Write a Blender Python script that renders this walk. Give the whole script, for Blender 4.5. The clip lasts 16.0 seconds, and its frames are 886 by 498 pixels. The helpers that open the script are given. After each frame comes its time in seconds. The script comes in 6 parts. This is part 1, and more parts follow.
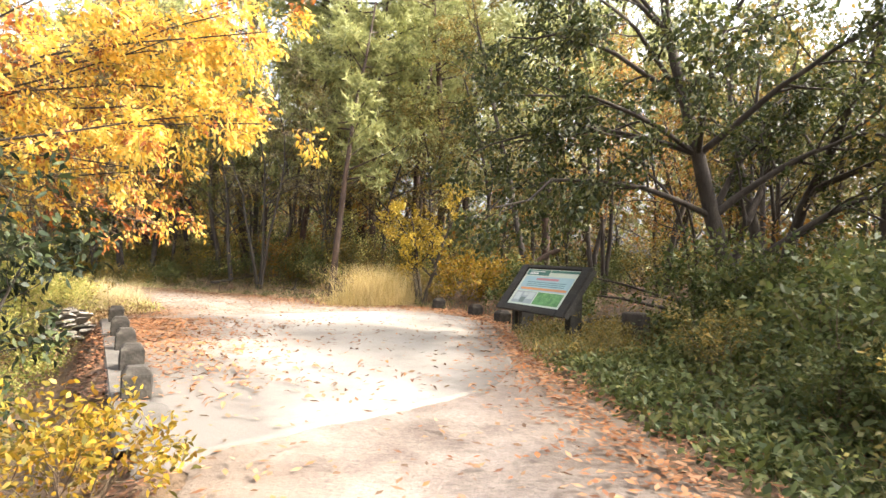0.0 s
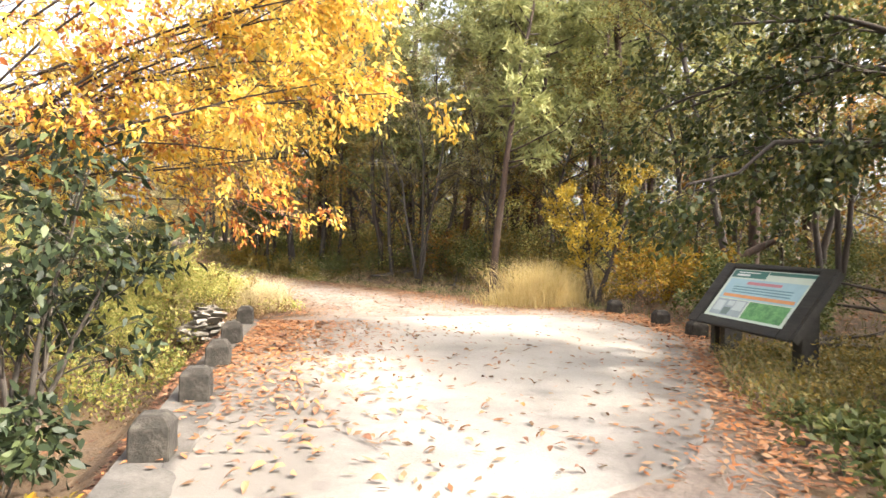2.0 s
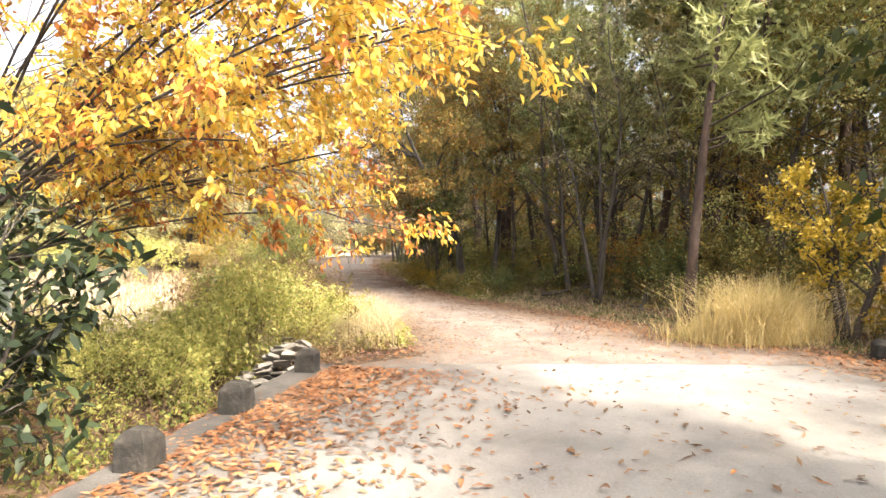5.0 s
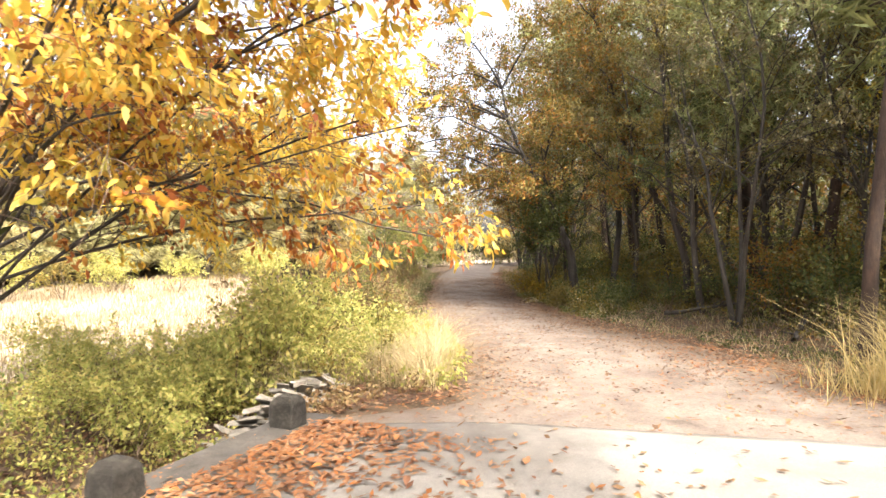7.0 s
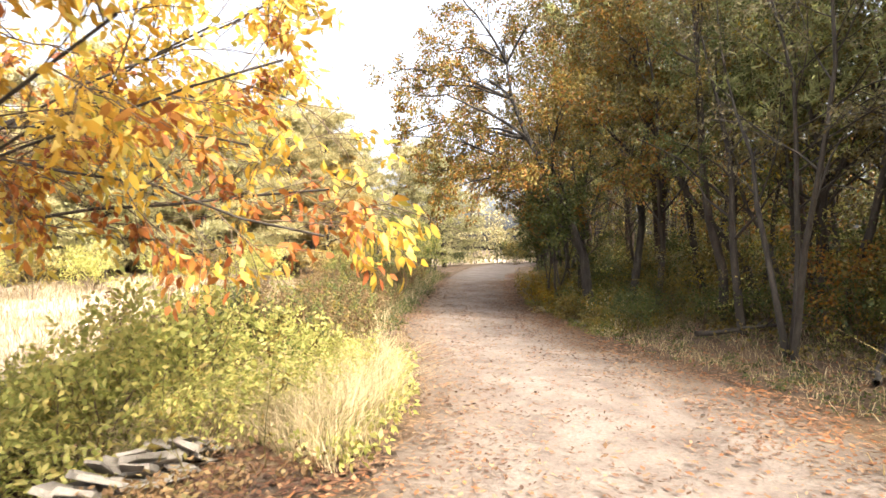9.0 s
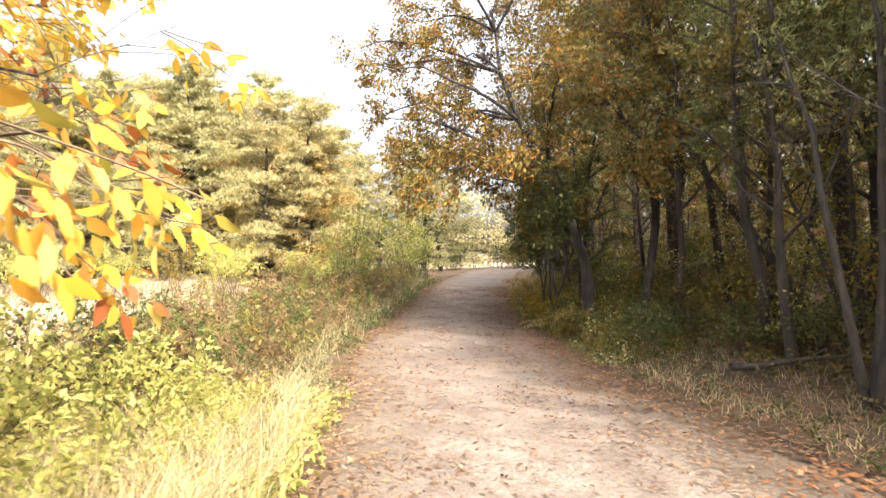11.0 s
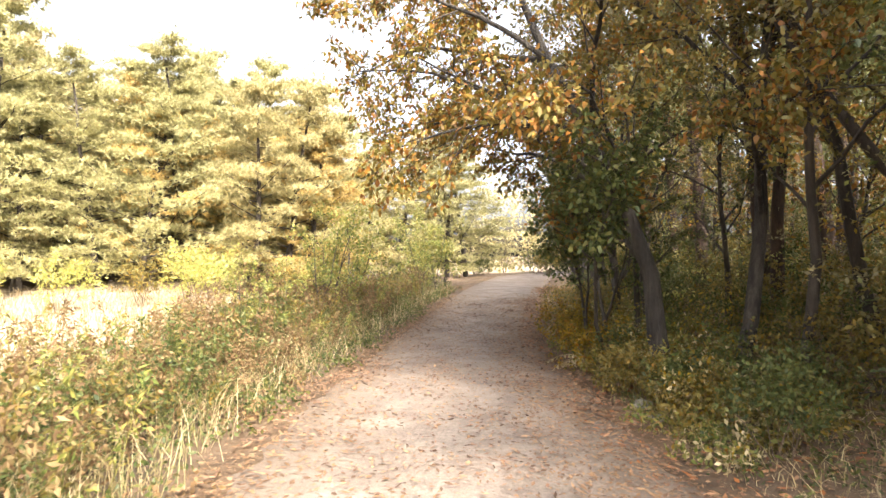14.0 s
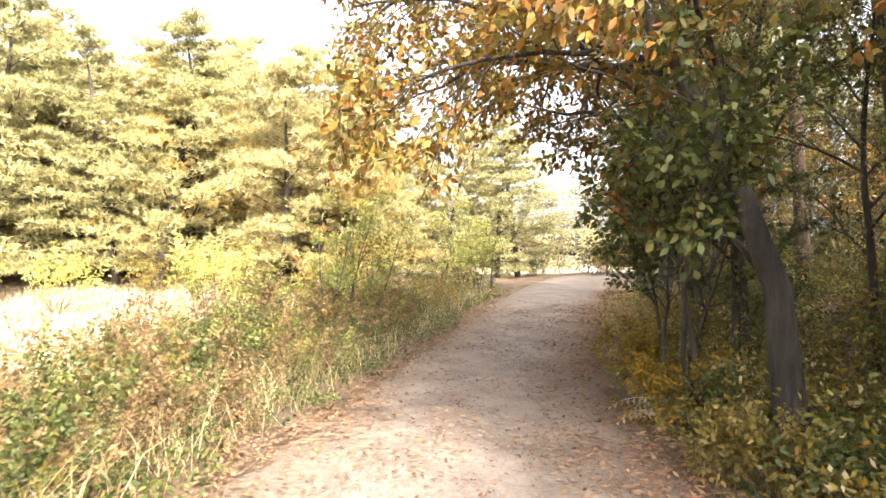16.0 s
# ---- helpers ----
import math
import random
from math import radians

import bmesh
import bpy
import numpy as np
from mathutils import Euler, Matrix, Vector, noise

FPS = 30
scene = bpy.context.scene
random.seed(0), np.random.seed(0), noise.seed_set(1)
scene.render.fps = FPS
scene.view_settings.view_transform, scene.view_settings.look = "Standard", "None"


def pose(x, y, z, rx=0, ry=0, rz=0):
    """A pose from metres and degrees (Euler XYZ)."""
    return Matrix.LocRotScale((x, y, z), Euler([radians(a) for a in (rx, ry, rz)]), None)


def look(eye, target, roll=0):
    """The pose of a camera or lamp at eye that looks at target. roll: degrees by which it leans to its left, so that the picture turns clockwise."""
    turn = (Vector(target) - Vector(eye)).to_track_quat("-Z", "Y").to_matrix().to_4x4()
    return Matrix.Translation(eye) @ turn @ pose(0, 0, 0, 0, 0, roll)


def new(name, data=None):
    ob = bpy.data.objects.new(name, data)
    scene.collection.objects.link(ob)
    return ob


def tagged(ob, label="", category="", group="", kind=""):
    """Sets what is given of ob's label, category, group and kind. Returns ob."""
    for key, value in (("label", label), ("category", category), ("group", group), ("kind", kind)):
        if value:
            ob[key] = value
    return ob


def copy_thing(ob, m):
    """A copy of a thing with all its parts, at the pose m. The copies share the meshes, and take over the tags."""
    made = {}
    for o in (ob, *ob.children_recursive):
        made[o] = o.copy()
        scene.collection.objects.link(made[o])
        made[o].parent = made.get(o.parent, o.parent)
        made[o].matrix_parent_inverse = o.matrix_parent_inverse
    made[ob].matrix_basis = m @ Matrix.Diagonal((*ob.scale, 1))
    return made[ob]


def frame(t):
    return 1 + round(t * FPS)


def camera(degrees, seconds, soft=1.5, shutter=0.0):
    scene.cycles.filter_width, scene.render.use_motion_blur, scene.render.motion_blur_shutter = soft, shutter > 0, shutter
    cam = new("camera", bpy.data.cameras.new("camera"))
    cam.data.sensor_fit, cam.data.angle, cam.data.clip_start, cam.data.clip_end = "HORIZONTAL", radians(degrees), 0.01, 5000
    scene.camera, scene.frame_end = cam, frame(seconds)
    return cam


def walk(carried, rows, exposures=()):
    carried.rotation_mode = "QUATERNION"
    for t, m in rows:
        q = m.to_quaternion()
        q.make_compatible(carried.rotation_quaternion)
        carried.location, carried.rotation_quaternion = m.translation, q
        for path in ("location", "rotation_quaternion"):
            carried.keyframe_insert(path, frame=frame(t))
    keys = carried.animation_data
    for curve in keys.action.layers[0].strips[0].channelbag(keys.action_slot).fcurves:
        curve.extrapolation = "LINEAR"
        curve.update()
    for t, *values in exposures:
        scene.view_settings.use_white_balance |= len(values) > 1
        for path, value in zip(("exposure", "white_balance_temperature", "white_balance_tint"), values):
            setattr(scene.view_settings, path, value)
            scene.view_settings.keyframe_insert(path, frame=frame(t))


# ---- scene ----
cam = camera(70.5, 16.0, soft=1.5, shutter=0.3)
PATH = [
    (0, (-0.056, 0.94, 1.246), (-0.079, 2.94, 1.27), 1.9),
    (0.5, (0.032, 1.36, 1.243), (-0.089, 3.357, 1.249), 1.7),
    (1, (0.082, 1.861, 1.254), (-0.208, 3.839, 1.247), 1.8),
    (1.5, (0.082, 2.408, 1.308), (-0.363, 4.357, 1.288), 1.7),
    (2, (0.102, 2.998, 1.334), (-0.489, 4.909, 1.307), 1.7),
    (2.5, (0.109, 3.589, 1.359), (-0.556, 5.475, 1.337), 1.6),
    (3, (0.098, 4.155, 1.392), (-0.68, 5.998, 1.371), 1.7),
    (3.5, (0.051, 4.705, 1.382), (-0.907, 6.461, 1.358), 1.7),
    (3.7, (0.032, 4.951, 1.394), (-0.963, 6.685, 1.363), 1.8),
    (5.8, (0.124, 7.19, 1.449), (-1.218, 8.673, 1.454), -0.6),
    (6, (0.041, 7.44, 1.447), (-1.332, 8.895, 1.451), -0.4),
    (6.5, (-0.237, 8.052, 1.454), (-1.723, 9.39, 1.462), -0.4),
    (7, (-0.452, 8.632, 1.482), (-2.0, 9.899, 1.491), -0.5),
    (7.5, (-0.714, 9.183, 1.506), (-2.269, 10.44, 1.52), -0.2),
    (8, (-1.012, 9.727, 1.521), (-2.59, 10.956, 1.532), -0.1),
    (8.5, (-1.363, 10.269, 1.545), (-2.952, 11.484, 1.55), -0.0),
    (9, (-1.755, 10.791, 1.556), (-3.358, 11.988, 1.557), 0.1),
    (9.5, (-2.126, 11.328, 1.579), (-3.728, 12.526, 1.58), -0.2),
    (9.7, (-2.261, 11.553, 1.584), (-3.866, 12.746, 1.588), -0.3),
    (11.8, (-4.119, 13.4, 1.512), (-5.734, 14.579, 1.522), 1.0),
    (12, (-4.33, 13.593, 1.503), (-5.949, 14.766, 1.513), 0.9),
    (12.5, (-4.804, 14.047, 1.539), (-6.44, 15.199, 1.549), 0.7),
    (13, (-5.273, 14.518, 1.575), (-6.923, 15.649, 1.586), 0.5),
    (13.5, (-5.717, 14.985, 1.588), (-7.383, 16.093, 1.602), 0.3),
    (14, (-6.152, 15.471, 1.596), (-7.825, 16.566, 1.616), 0.3),
    (14.5, (-6.63, 15.913, 1.597), (-8.312, 16.995, 1.616), 0.6),
    (15, (-7.095, 16.367, 1.594), (-8.797, 17.416, 1.612), 0.5),
    (15.5, (-7.606, 16.798, 1.598), (-9.36, 17.76, 1.611), 0.7),
    (16, (-8.089, 17.224, 1.617), (-9.855, 18.162, 1.629), 0.8),
]
EXPOSURES = [(0, 2.5), (3.5, 2.42), (6, 2.3), (8, 2.2), (9.5, 2.18), (12.5, 2.25), (14, 2.47), (16, 2.75)]
walk(cam, [(t, look(eye, target, roll)) for t, eye, target, roll in PATH], EXPOSURES)

# ---- world, sun ----
SUN_TO = Vector((0.77, -0.10, 0.70)).normalized()
world = bpy.data.worlds.new("sky")
scene.world = world
world.use_nodes = True
wn = world.node_tree
wn.nodes.clear()
w_out = wn.nodes.new("ShaderNodeOutputWorld")
w_bg = wn.nodes.new("ShaderNodeBackground")
w_sky = wn.nodes.new("ShaderNodeTexSky")
w_sky.sky_type = "NISHITA"
w_sky.sun_disc = False
w_sky.sun_elevation = math.asin(SUN_TO.z)
w_sky.sun_rotation = math.atan2(SUN_TO.x, SUN_TO.y)
w_sky.air_density, w_sky.dust_density, w_sky.ozone_density = 0.6, 8.0, 0.4
w_bg.inputs["Strength"].default_value = 0.15
w_haze = wn.nodes.new("ShaderNodeHueSaturation")
w_haze.inputs["Saturation"].default_value = 0.4
w_haze.inputs["Value"].default_value = 1.25
wn.links.new(w_sky.outputs[0], w_haze.inputs["Color"])
wn.links.new(w_haze.outputs[0], w_bg.inputs[0])
wn.links.new(w_bg.outputs[0], w_out.inputs[0])
sun = new("sun", bpy.data.lights.new("sun", "SUN"))
sun.data.energy, sun.data.angle, sun.data.color = 2.35, radians(2.5), (1.0, 0.90, 0.74)
sun.matrix_world = look((0, 0, 30), Vector((0, 0, 30)) - SUN_TO)
sun["kind"] = "structure"


# ---- materials ----
def material(name):
    m = bpy.data.materials.new(name)
    m.use_nodes = True
    nt = m.node_tree
    nt.nodes.clear()
    out = nt.nodes.new("ShaderNodeOutputMaterial")
    bs = nt.nodes.new("ShaderNodeBsdfPrincipled")
    nt.links.new(bs.outputs[0], out.inputs[0])
    return m, nt, bs, out


def ramp(nt, fac, stops):
    r = nt.nodes.new("ShaderNodeValToRGB")
    while len(r.color_ramp.elements) < len(stops):
        r.color_ramp.elements.new(0.5)
    for e, (p, c) in zip(r.color_ramp.elements, stops):
        e.position, e.color = p, (*c, 1)
    nt.links.new(fac, r.inputs[0])
    return r.outputs[0]


def noise_tex(nt, scale, detail=5, rough=0.6, stretch=(1, 1, 1), space="Object"):
    tc = nt.nodes.new("ShaderNodeTexCoord")
    mp = nt.nodes.new("ShaderNodeMapping")
    mp.inputs["Scale"].default_value = stretch
    nt.links.new(tc.outputs[space], mp.inputs[0])
    n = nt.nodes.new("ShaderNodeTexNoise")
    n.inputs["Scale"].default_value = scale
    n.inputs["Detail"].default_value = detail
    n.inputs["Roughness"].default_value = rough
    nt.links.new(mp.outputs[0], n.inputs["Vector"])
    return n.outputs["Fac"]


def mixed(nt, fac, a, b, blend="MIX"):
    n = nt.nodes.new("ShaderNodeMix")
    n.data_type, n.blend_type = "RGBA", blend
    for sock, v in ((n.inputs[0], fac), (n.inputs[6], a), (n.inputs[7], b)):
        if hasattr(v, "is_linked"):
            nt.links.new(v, sock)
        elif isinstance(v, (int, float)):
            sock.default_value = v
        else:
            sock.default_value = (*v, 1)
    return n.outputs[2]


def bump(nt, bs, height, strength, distance):
    b = nt.nodes.new("ShaderNodeBump")
    b.inputs["Strength"].default_value = strength
    b.inputs["Distance"].default_value = distance
    nt.links.new(height, b.inputs["Height"])
    nt.links.new(b.outputs[0], bs.inputs["Normal"])


def rough_mat(name, stops, scale, fine=60.0, roughness=0.9, relief=0.02, stretch=(1, 1, 1), fine_amount=0.35):
    """Two scales of colour variation with fine relief."""
    m, nt, bs, out = material(name)
    big = noise_tex(nt, scale, 6, 0.62, stretch)
    small = noise_tex(nt, fine, 4, 0.7, stretch)
    col = ramp(nt, big, stops)
    grain = ramp(nt, small, [(0.3, (0.45, 0.45, 0.45)), (0.7, (1.0, 1.0, 1.0))])
    nt.links.new(mixed(nt, fine_amount * 2, col, grain, "MULTIPLY"), bs.inputs["Base Color"])
    bs.inputs["Roughness"].default_value = roughness
    add = nt.nodes.new("ShaderNodeMath")
    add.operation = "ADD"
    nt.links.new(noise_tex(nt, fine * 0.35, 5, 0.65, stretch), add.inputs[0])
    nt.links.new(small, add.inputs[1])
    bump(nt, bs, add.outputs[0], 0.75, relief)
    return m


def leaf_mat(name, colours, through_light=0.4, roughness=0.5, gloss=0.3):
    """Foliage: each leaf takes a hue of its own; light passes through."""
    m, nt, bs, out = material(name)
    geo = nt.nodes.new("ShaderNodeNewGeometry")
    n = len(colours)
    col = ramp(nt, geo.outputs["Random Per Island"], [(i / max(1, n - 1), c) for i, c in enumerate(colours)])
    patch = noise_tex(nt, 1.3, 3)
    col = mixed(nt, 0.8, col, ramp(nt, patch, [(0.3, (0.64, 0.63, 0.58)), (0.7, (1.0, 1.0, 1.0))]), "MULTIPLY")
    info = nt.nodes.new("ShaderNodeObjectInfo")
    col = mixed(nt, 0.7, col, ramp(nt, info.outputs["Random"], [(0.0, (0.86, 0.84, 0.78)), (1.0, (1.0, 0.97, 0.95))]), "MULTIPLY")
    nt.links.new(col, bs.inputs["Base Color"])
    bs.inputs["Roughness"].default_value = roughness
    bs.inputs["Specular IOR Level"].default_value = gloss
    tr = nt.nodes.new("ShaderNodeBsdfTranslucent")
    nt.links.new(col, tr.inputs["Color"])
    mx = nt.nodes.new("ShaderNodeMixShader")
    mx.inputs[0].default_value = through_light
    nt.links.new(bs.outputs[0], mx.inputs[1])
    nt.links.new(tr.outputs[0], mx.inputs[2])
    nt.links.new(mx.outputs[0], out.inputs[0])
    return m


M_SAND = rough_mat("sandy_path", [(0.28, (0.115, 0.085, 0.066)), (0.45, (0.178, 0.140, 0.113)), (0.55, (0.218, 0.175, 0.144)), (0.75, (0.285, 0.235, 0.198))], 1.6, 30, 0.95, 0.018, fine_amount=0.38)


def add_margin(m, dark, scale, lo=0.56, hi=1.05):
    """Mixes in a second colour by the margin attribute; on the path, soil and crumbled litter."""
    nt = m.node_tree
    bs = next(n for n in nt.nodes if n.type == "BSDF_PRINCIPLED")
    col = bs.inputs["Base Color"].links[0].from_socket
    at = nt.nodes.new("ShaderNodeAttribute")
    at.attribute_name = "margin"
    add = nt.nodes.new("ShaderNodeMath")
    add.operation = "ADD"
    nt.links.new(at.outputs["Fac"], add.inputs[0])
    nt.links.new(noise_tex(nt, scale, 8, 0.72), add.inputs[1])
    f = ramp(nt, add.outputs[0], [(lo, (0, 0, 0)), (min(hi, 1.0), (1, 1, 1))])
    nt.links.new(mixed(nt, f, col, dark), bs.inputs["Base Color"])


add_margin(M_SAND, (0.125, 0.093, 0.068), 3.4)
M_SLAB = rough_mat("worn_concrete", [(0.28, (0.18, 0.160, 0.137)), (0.5, (0.265, 0.239, 0.209)), (0.75, (0.33, 0.301, 0.266))], 0.7, 55, 0.9, 0.006, fine_amount=0.24)
add_margin(M_SLAB, (0.115, 0.101, 0.087), 2.2)
M_GROUND = rough_mat("forest_soil", [(0.25, (0.045, 0.03, 0.018)), (0.45, (0.095, 0.06, 0.033)), (0.6, (0.15, 0.095, 0.05)), (0.8, (0.12, 0.10, 0.045))], 0.8, 22, 1.0, 0.04)
add_margin(M_GROUND, (0.30, 0.237, 0.16), 0.9, 0.75, 1.0)
M_BOLLARD = rough_mat("weathered_concrete", [(0.3, (0.014, 0.011, 0.008)), (0.5, (0.028, 0.023, 0.017)), (0.7, (0.07, 0.06, 0.046))], 9, 38, 0.95, 0.012)
M_KERB = rough_mat("grey_concrete", [(0.3, (0.055, 0.048, 0.042)), (0.55, (0.095, 0.085, 0.073)), (0.8, (0.145, 0.13, 0.112))], 4, 70, 0.95, 0.006)
M_STONE = rough_mat("slate_stone", [(0.3, (0.12, 0.104, 0.084)), (0.55, (0.21, 0.187, 0.157)), (0.8, (0.30, 0.274, 0.235))], 5, 60, 0.85, 0.006)
M_BARK = rough_mat("grey_bark", [(0.3, (0.03, 0.023, 0.018)), (0.5, (0.055, 0.044, 0.034)), (0.75, (0.11, 0.09, 0.07))], 7, 45, 0.95, 0.015, (1, 1, 0.25))
M_BARK_DARK = rough_mat("dark_bark", [(0.3, (0.028, 0.022, 0.017)), (0.55, (0.06, 0.047, 0.036)), (0.8, (0.11, 0.09, 0.07))], 7, 45, 0.95, 0.015, (1, 1, 0.25))
M_BARK_PINE = rough_mat("red_pine_bark", [(0.3, (0.03, 0.019, 0.014)), (0.5, (0.06, 0.038, 0.027)), (0.75, (0.115, 0.068, 0.046))], 6, 35, 0.95, 0.02, (1, 1, 0.3))
M_BARK_PALE = rough_mat("pale_bark", [(0.3, (0.03, 0.024, 0.018)), (0.5, (0.054, 0.044, 0.034)), (0.75, (0.10, 0.084, 0.066))], 9, 55, 0.9, 0.01, (1, 1, 0.4))
M_OAK = rough_mat("furrowed_oak_bark", [(0.32, (0.012, 0.009, 0.007)), (0.47, (0.035, 0.028, 0.022)), (0.58, (0.062, 0.051, 0.04)), (0.75, (0.13, 0.113, 0.092))], 8, 30, 0.95, 0.06, (1, 1, 0.2), 0.45)
M_TWIG = rough_mat("twig_bark", [(0.3, (0.10, 0.065, 0.04)), (0.7, (0.20, 0.14, 0.09))], 9, 70, 0.9, 0.004)
M_BOARD = rough_mat("dark_stained_wood", [(0.3, (0.016, 0.014, 0.011)), (0.55, (0.03, 0.027, 0.022)), (0.8, (0.055, 0.05, 0.04))], 3, 30, 0.75, 0.006, (0.4, 3, 3))

L_YELLOW = leaf_mat("golden_leaf", [(0.80, 0.50, 0.06), (0.84, 0.60, 0.11), (0.80, 0.48, 0.08), (0.86, 0.68, 0.22), (0.60, 0.54, 0.11), (0.76, 0.40, 0.06), (0.44, 0.42, 0.08)], 0.6)
L_RUST = leaf_mat("rust_leaf", [(0.30, 0.09, 0.03), (0.42, 0.16, 0.04), (0.50, 0.24, 0.05)], 0.4)
L_EVERGREEN = leaf_mat("evergreen_leaf", [(0.013, 0.02, 0.011), (0.022, 0.034, 0.016), (0.034, 0.048, 0.021), (0.08, 0.10, 0.036)], 0.2, 0.5, 0.22)
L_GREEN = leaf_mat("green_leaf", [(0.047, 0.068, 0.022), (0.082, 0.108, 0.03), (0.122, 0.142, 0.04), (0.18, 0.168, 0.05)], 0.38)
L_DEEP = leaf_mat("deep_green_leaf", [(0.03, 0.044, 0.016), (0.052, 0.07, 0.022), (0.085, 0.10, 0.03), (0.15, 0.145, 0.04)], 0.36, 0.45)
L_OLIVE = leaf_mat("olive_leaf", [(0.10, 0.088, 0.028), (0.175, 0.15, 0.042), (0.25, 0.195, 0.052), (0.33, 0.215, 0.045)], 0.4)
L_SILVER = leaf_mat("silver_green_leaf", [(0.14, 0.12, 0.055), (0.22, 0.195, 0.10), (0.29, 0.26, 0.14), (0.20, 0.135, 0.05)], 0.38)
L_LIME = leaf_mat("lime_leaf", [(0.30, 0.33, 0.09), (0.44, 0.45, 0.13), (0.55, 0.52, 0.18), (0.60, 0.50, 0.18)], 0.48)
L_YGREEN = leaf_mat("yellow_green_leaf", [(0.14, 0.12, 0.02), (0.36, 0.25, 0.025), (0.44, 0.27, 0.025), (0.11, 0.11, 0.025), (0.38, 0.17, 0.02)], 0.42)
L_BRIGHT = leaf_mat("bright_green_leaf", [(0.13, 0.17, 0.045), (0.21, 0.24, 0.06), (0.30, 0.29, 0.08), (0.39, 0.33, 0.10)], 0.42)
L_OAK = leaf_mat("oak_leaf", [(0.15, 0.14, 0.035), (0.26, 0.19, 0.035), (0.40, 0.19, 0.035), (0.22, 0.095, 0.026), (0.18, 0.165, 0.04)], 0.42)
L_PINE = leaf_mat("pine_needle", [(0.20, 0.23, 0.095), (0.32, 0.34, 0.135), (0.43, 0.43, 0.19)], 0.42, 0.5)
# warm sunlight on the meadow pines is put into these yellow needle colours
L_PINE_SUN = leaf_mat("sunlit_pine_needle", [(0.27, 0.255, 0.13), (0.44, 0.385, 0.185), (0.56, 0.475, 0.25), (0.36, 0.33, 0.165)], 0.4, 0.5)
L_PINE_GOLD = leaf_mat("golden_pine_needle", [(0.34, 0.25, 0.09), (0.52, 0.36, 0.11), (0.60, 0.45, 0.18), (0.40, 0.30, 0.11)], 0.35, 0.5)
L_PINE_PALE = leaf_mat("pale_green_pine_needle", [(0.25, 0.245, 0.12), (0.385, 0.365, 0.175), (0.51, 0.465, 0.24), (0.33, 0.32, 0.15)], 0.4, 0.5)
L_YSMALL = leaf_mat("lemon_leaf", [(0.38, 0.28, 0.03), (0.48, 0.33, 0.035), (0.52, 0.38, 0.05), (0.28, 0.25, 0.05)], 0.42)
L_CLUMP = leaf_mat("bleached_straw", [(0.56, 0.43, 0.18), (0.66, 0.52, 0.25), (0.72, 0.60, 0.34), (0.44, 0.36, 0.12)], 0.4, 0.7)
L_LITTER = leaf_mat("fallen_leaf", [(0.13, 0.055, 0.028), (0.24, 0.10, 0.042), (0.33, 0.15, 0.06), (0.40, 0.23, 0.13), (0.18, 0.095, 0.055), (0.37, 0.135, 0.035)], 0.1, 0.8)


def leaf_single(name, colours):
    """A dry leaf whose hue differs from object to object."""
    m, nt, bs, out = material(name)
    info = nt.nodes.new("ShaderNodeObjectInfo")
    col = ramp(nt, info.outputs["Random"], [(i / (len(colours) - 1), c) for i, c in enumerate(colours)])
    vein = noise_tex(nt, 60, 3, 0.6, (1, 3, 1))
    nt.links.new(mixed(nt, 0.6, col, ramp(nt, vein, [(0.35, (0.6, 0.55, 0.5)), (0.65, (1, 1, 1))]), "MULTIPLY"), bs.inputs["Base Color"])
    bs.inputs["Roughness"].default_value = 0.75
    return m


L_SINGLE = leaf_single("dry_leaf", [(0.14, 0.06, 0.03), (0.30, 0.13, 0.05), (0.38, 0.19, 0.08), (0.22, 0.11, 0.06), (0.42, 0.17, 0.04)])
L_DEAD = leaf_mat("dull_brown_leaf", [(0.10, 0.06, 0.035), (0.22, 0.13, 0.07), (0.34, 0.22, 0.13)], 0.1, 0.85)
L_TRODDEN = leaf_mat("trodden_leaf", [(0.07, 0.042, 0.027), (0.13, 0.075, 0.048), (0.20, 0.115, 0.072), (0.27, 0.17, 0.115)], 0.05, 0.9)
# litter browns darkened to carry the shade of the ditch
L_DITCH = leaf_mat("shaded_ditch_leaf", [(0.045, 0.022, 0.014), (0.085, 0.038, 0.022), (0.13, 0.06, 0.032), (0.19, 0.095, 0.05)], 0.05, 0.85)
L_STRAW = leaf_mat("dry_straw", [(0.46, 0.36, 0.20), (0.61, 0.50, 0.30), (0.71, 0.60, 0.40), (0.52, 0.43, 0.24)], 0.4, 0.7)
L_MEADOW = leaf_mat("pale_meadow_straw", [(0.23, 0.175, 0.105), (0.32, 0.255, 0.165), (0.40, 0.33, 0.22)], 0.3, 0.8)
L_GRASS = leaf_mat("green_grass", [(0.09, 0.115, 0.045), (0.15, 0.165, 0.065), (0.27, 0.235, 0.11), (0.36, 0.30, 0.16)], 0.35, 0.6)
L_BROWNWEED = leaf_mat("brown_weed", [(0.13, 0.078, 0.042), (0.21, 0.13, 0.065), (0.28, 0.19, 0.095), (0.15, 0.13, 0.055)], 0.3, 0.8)

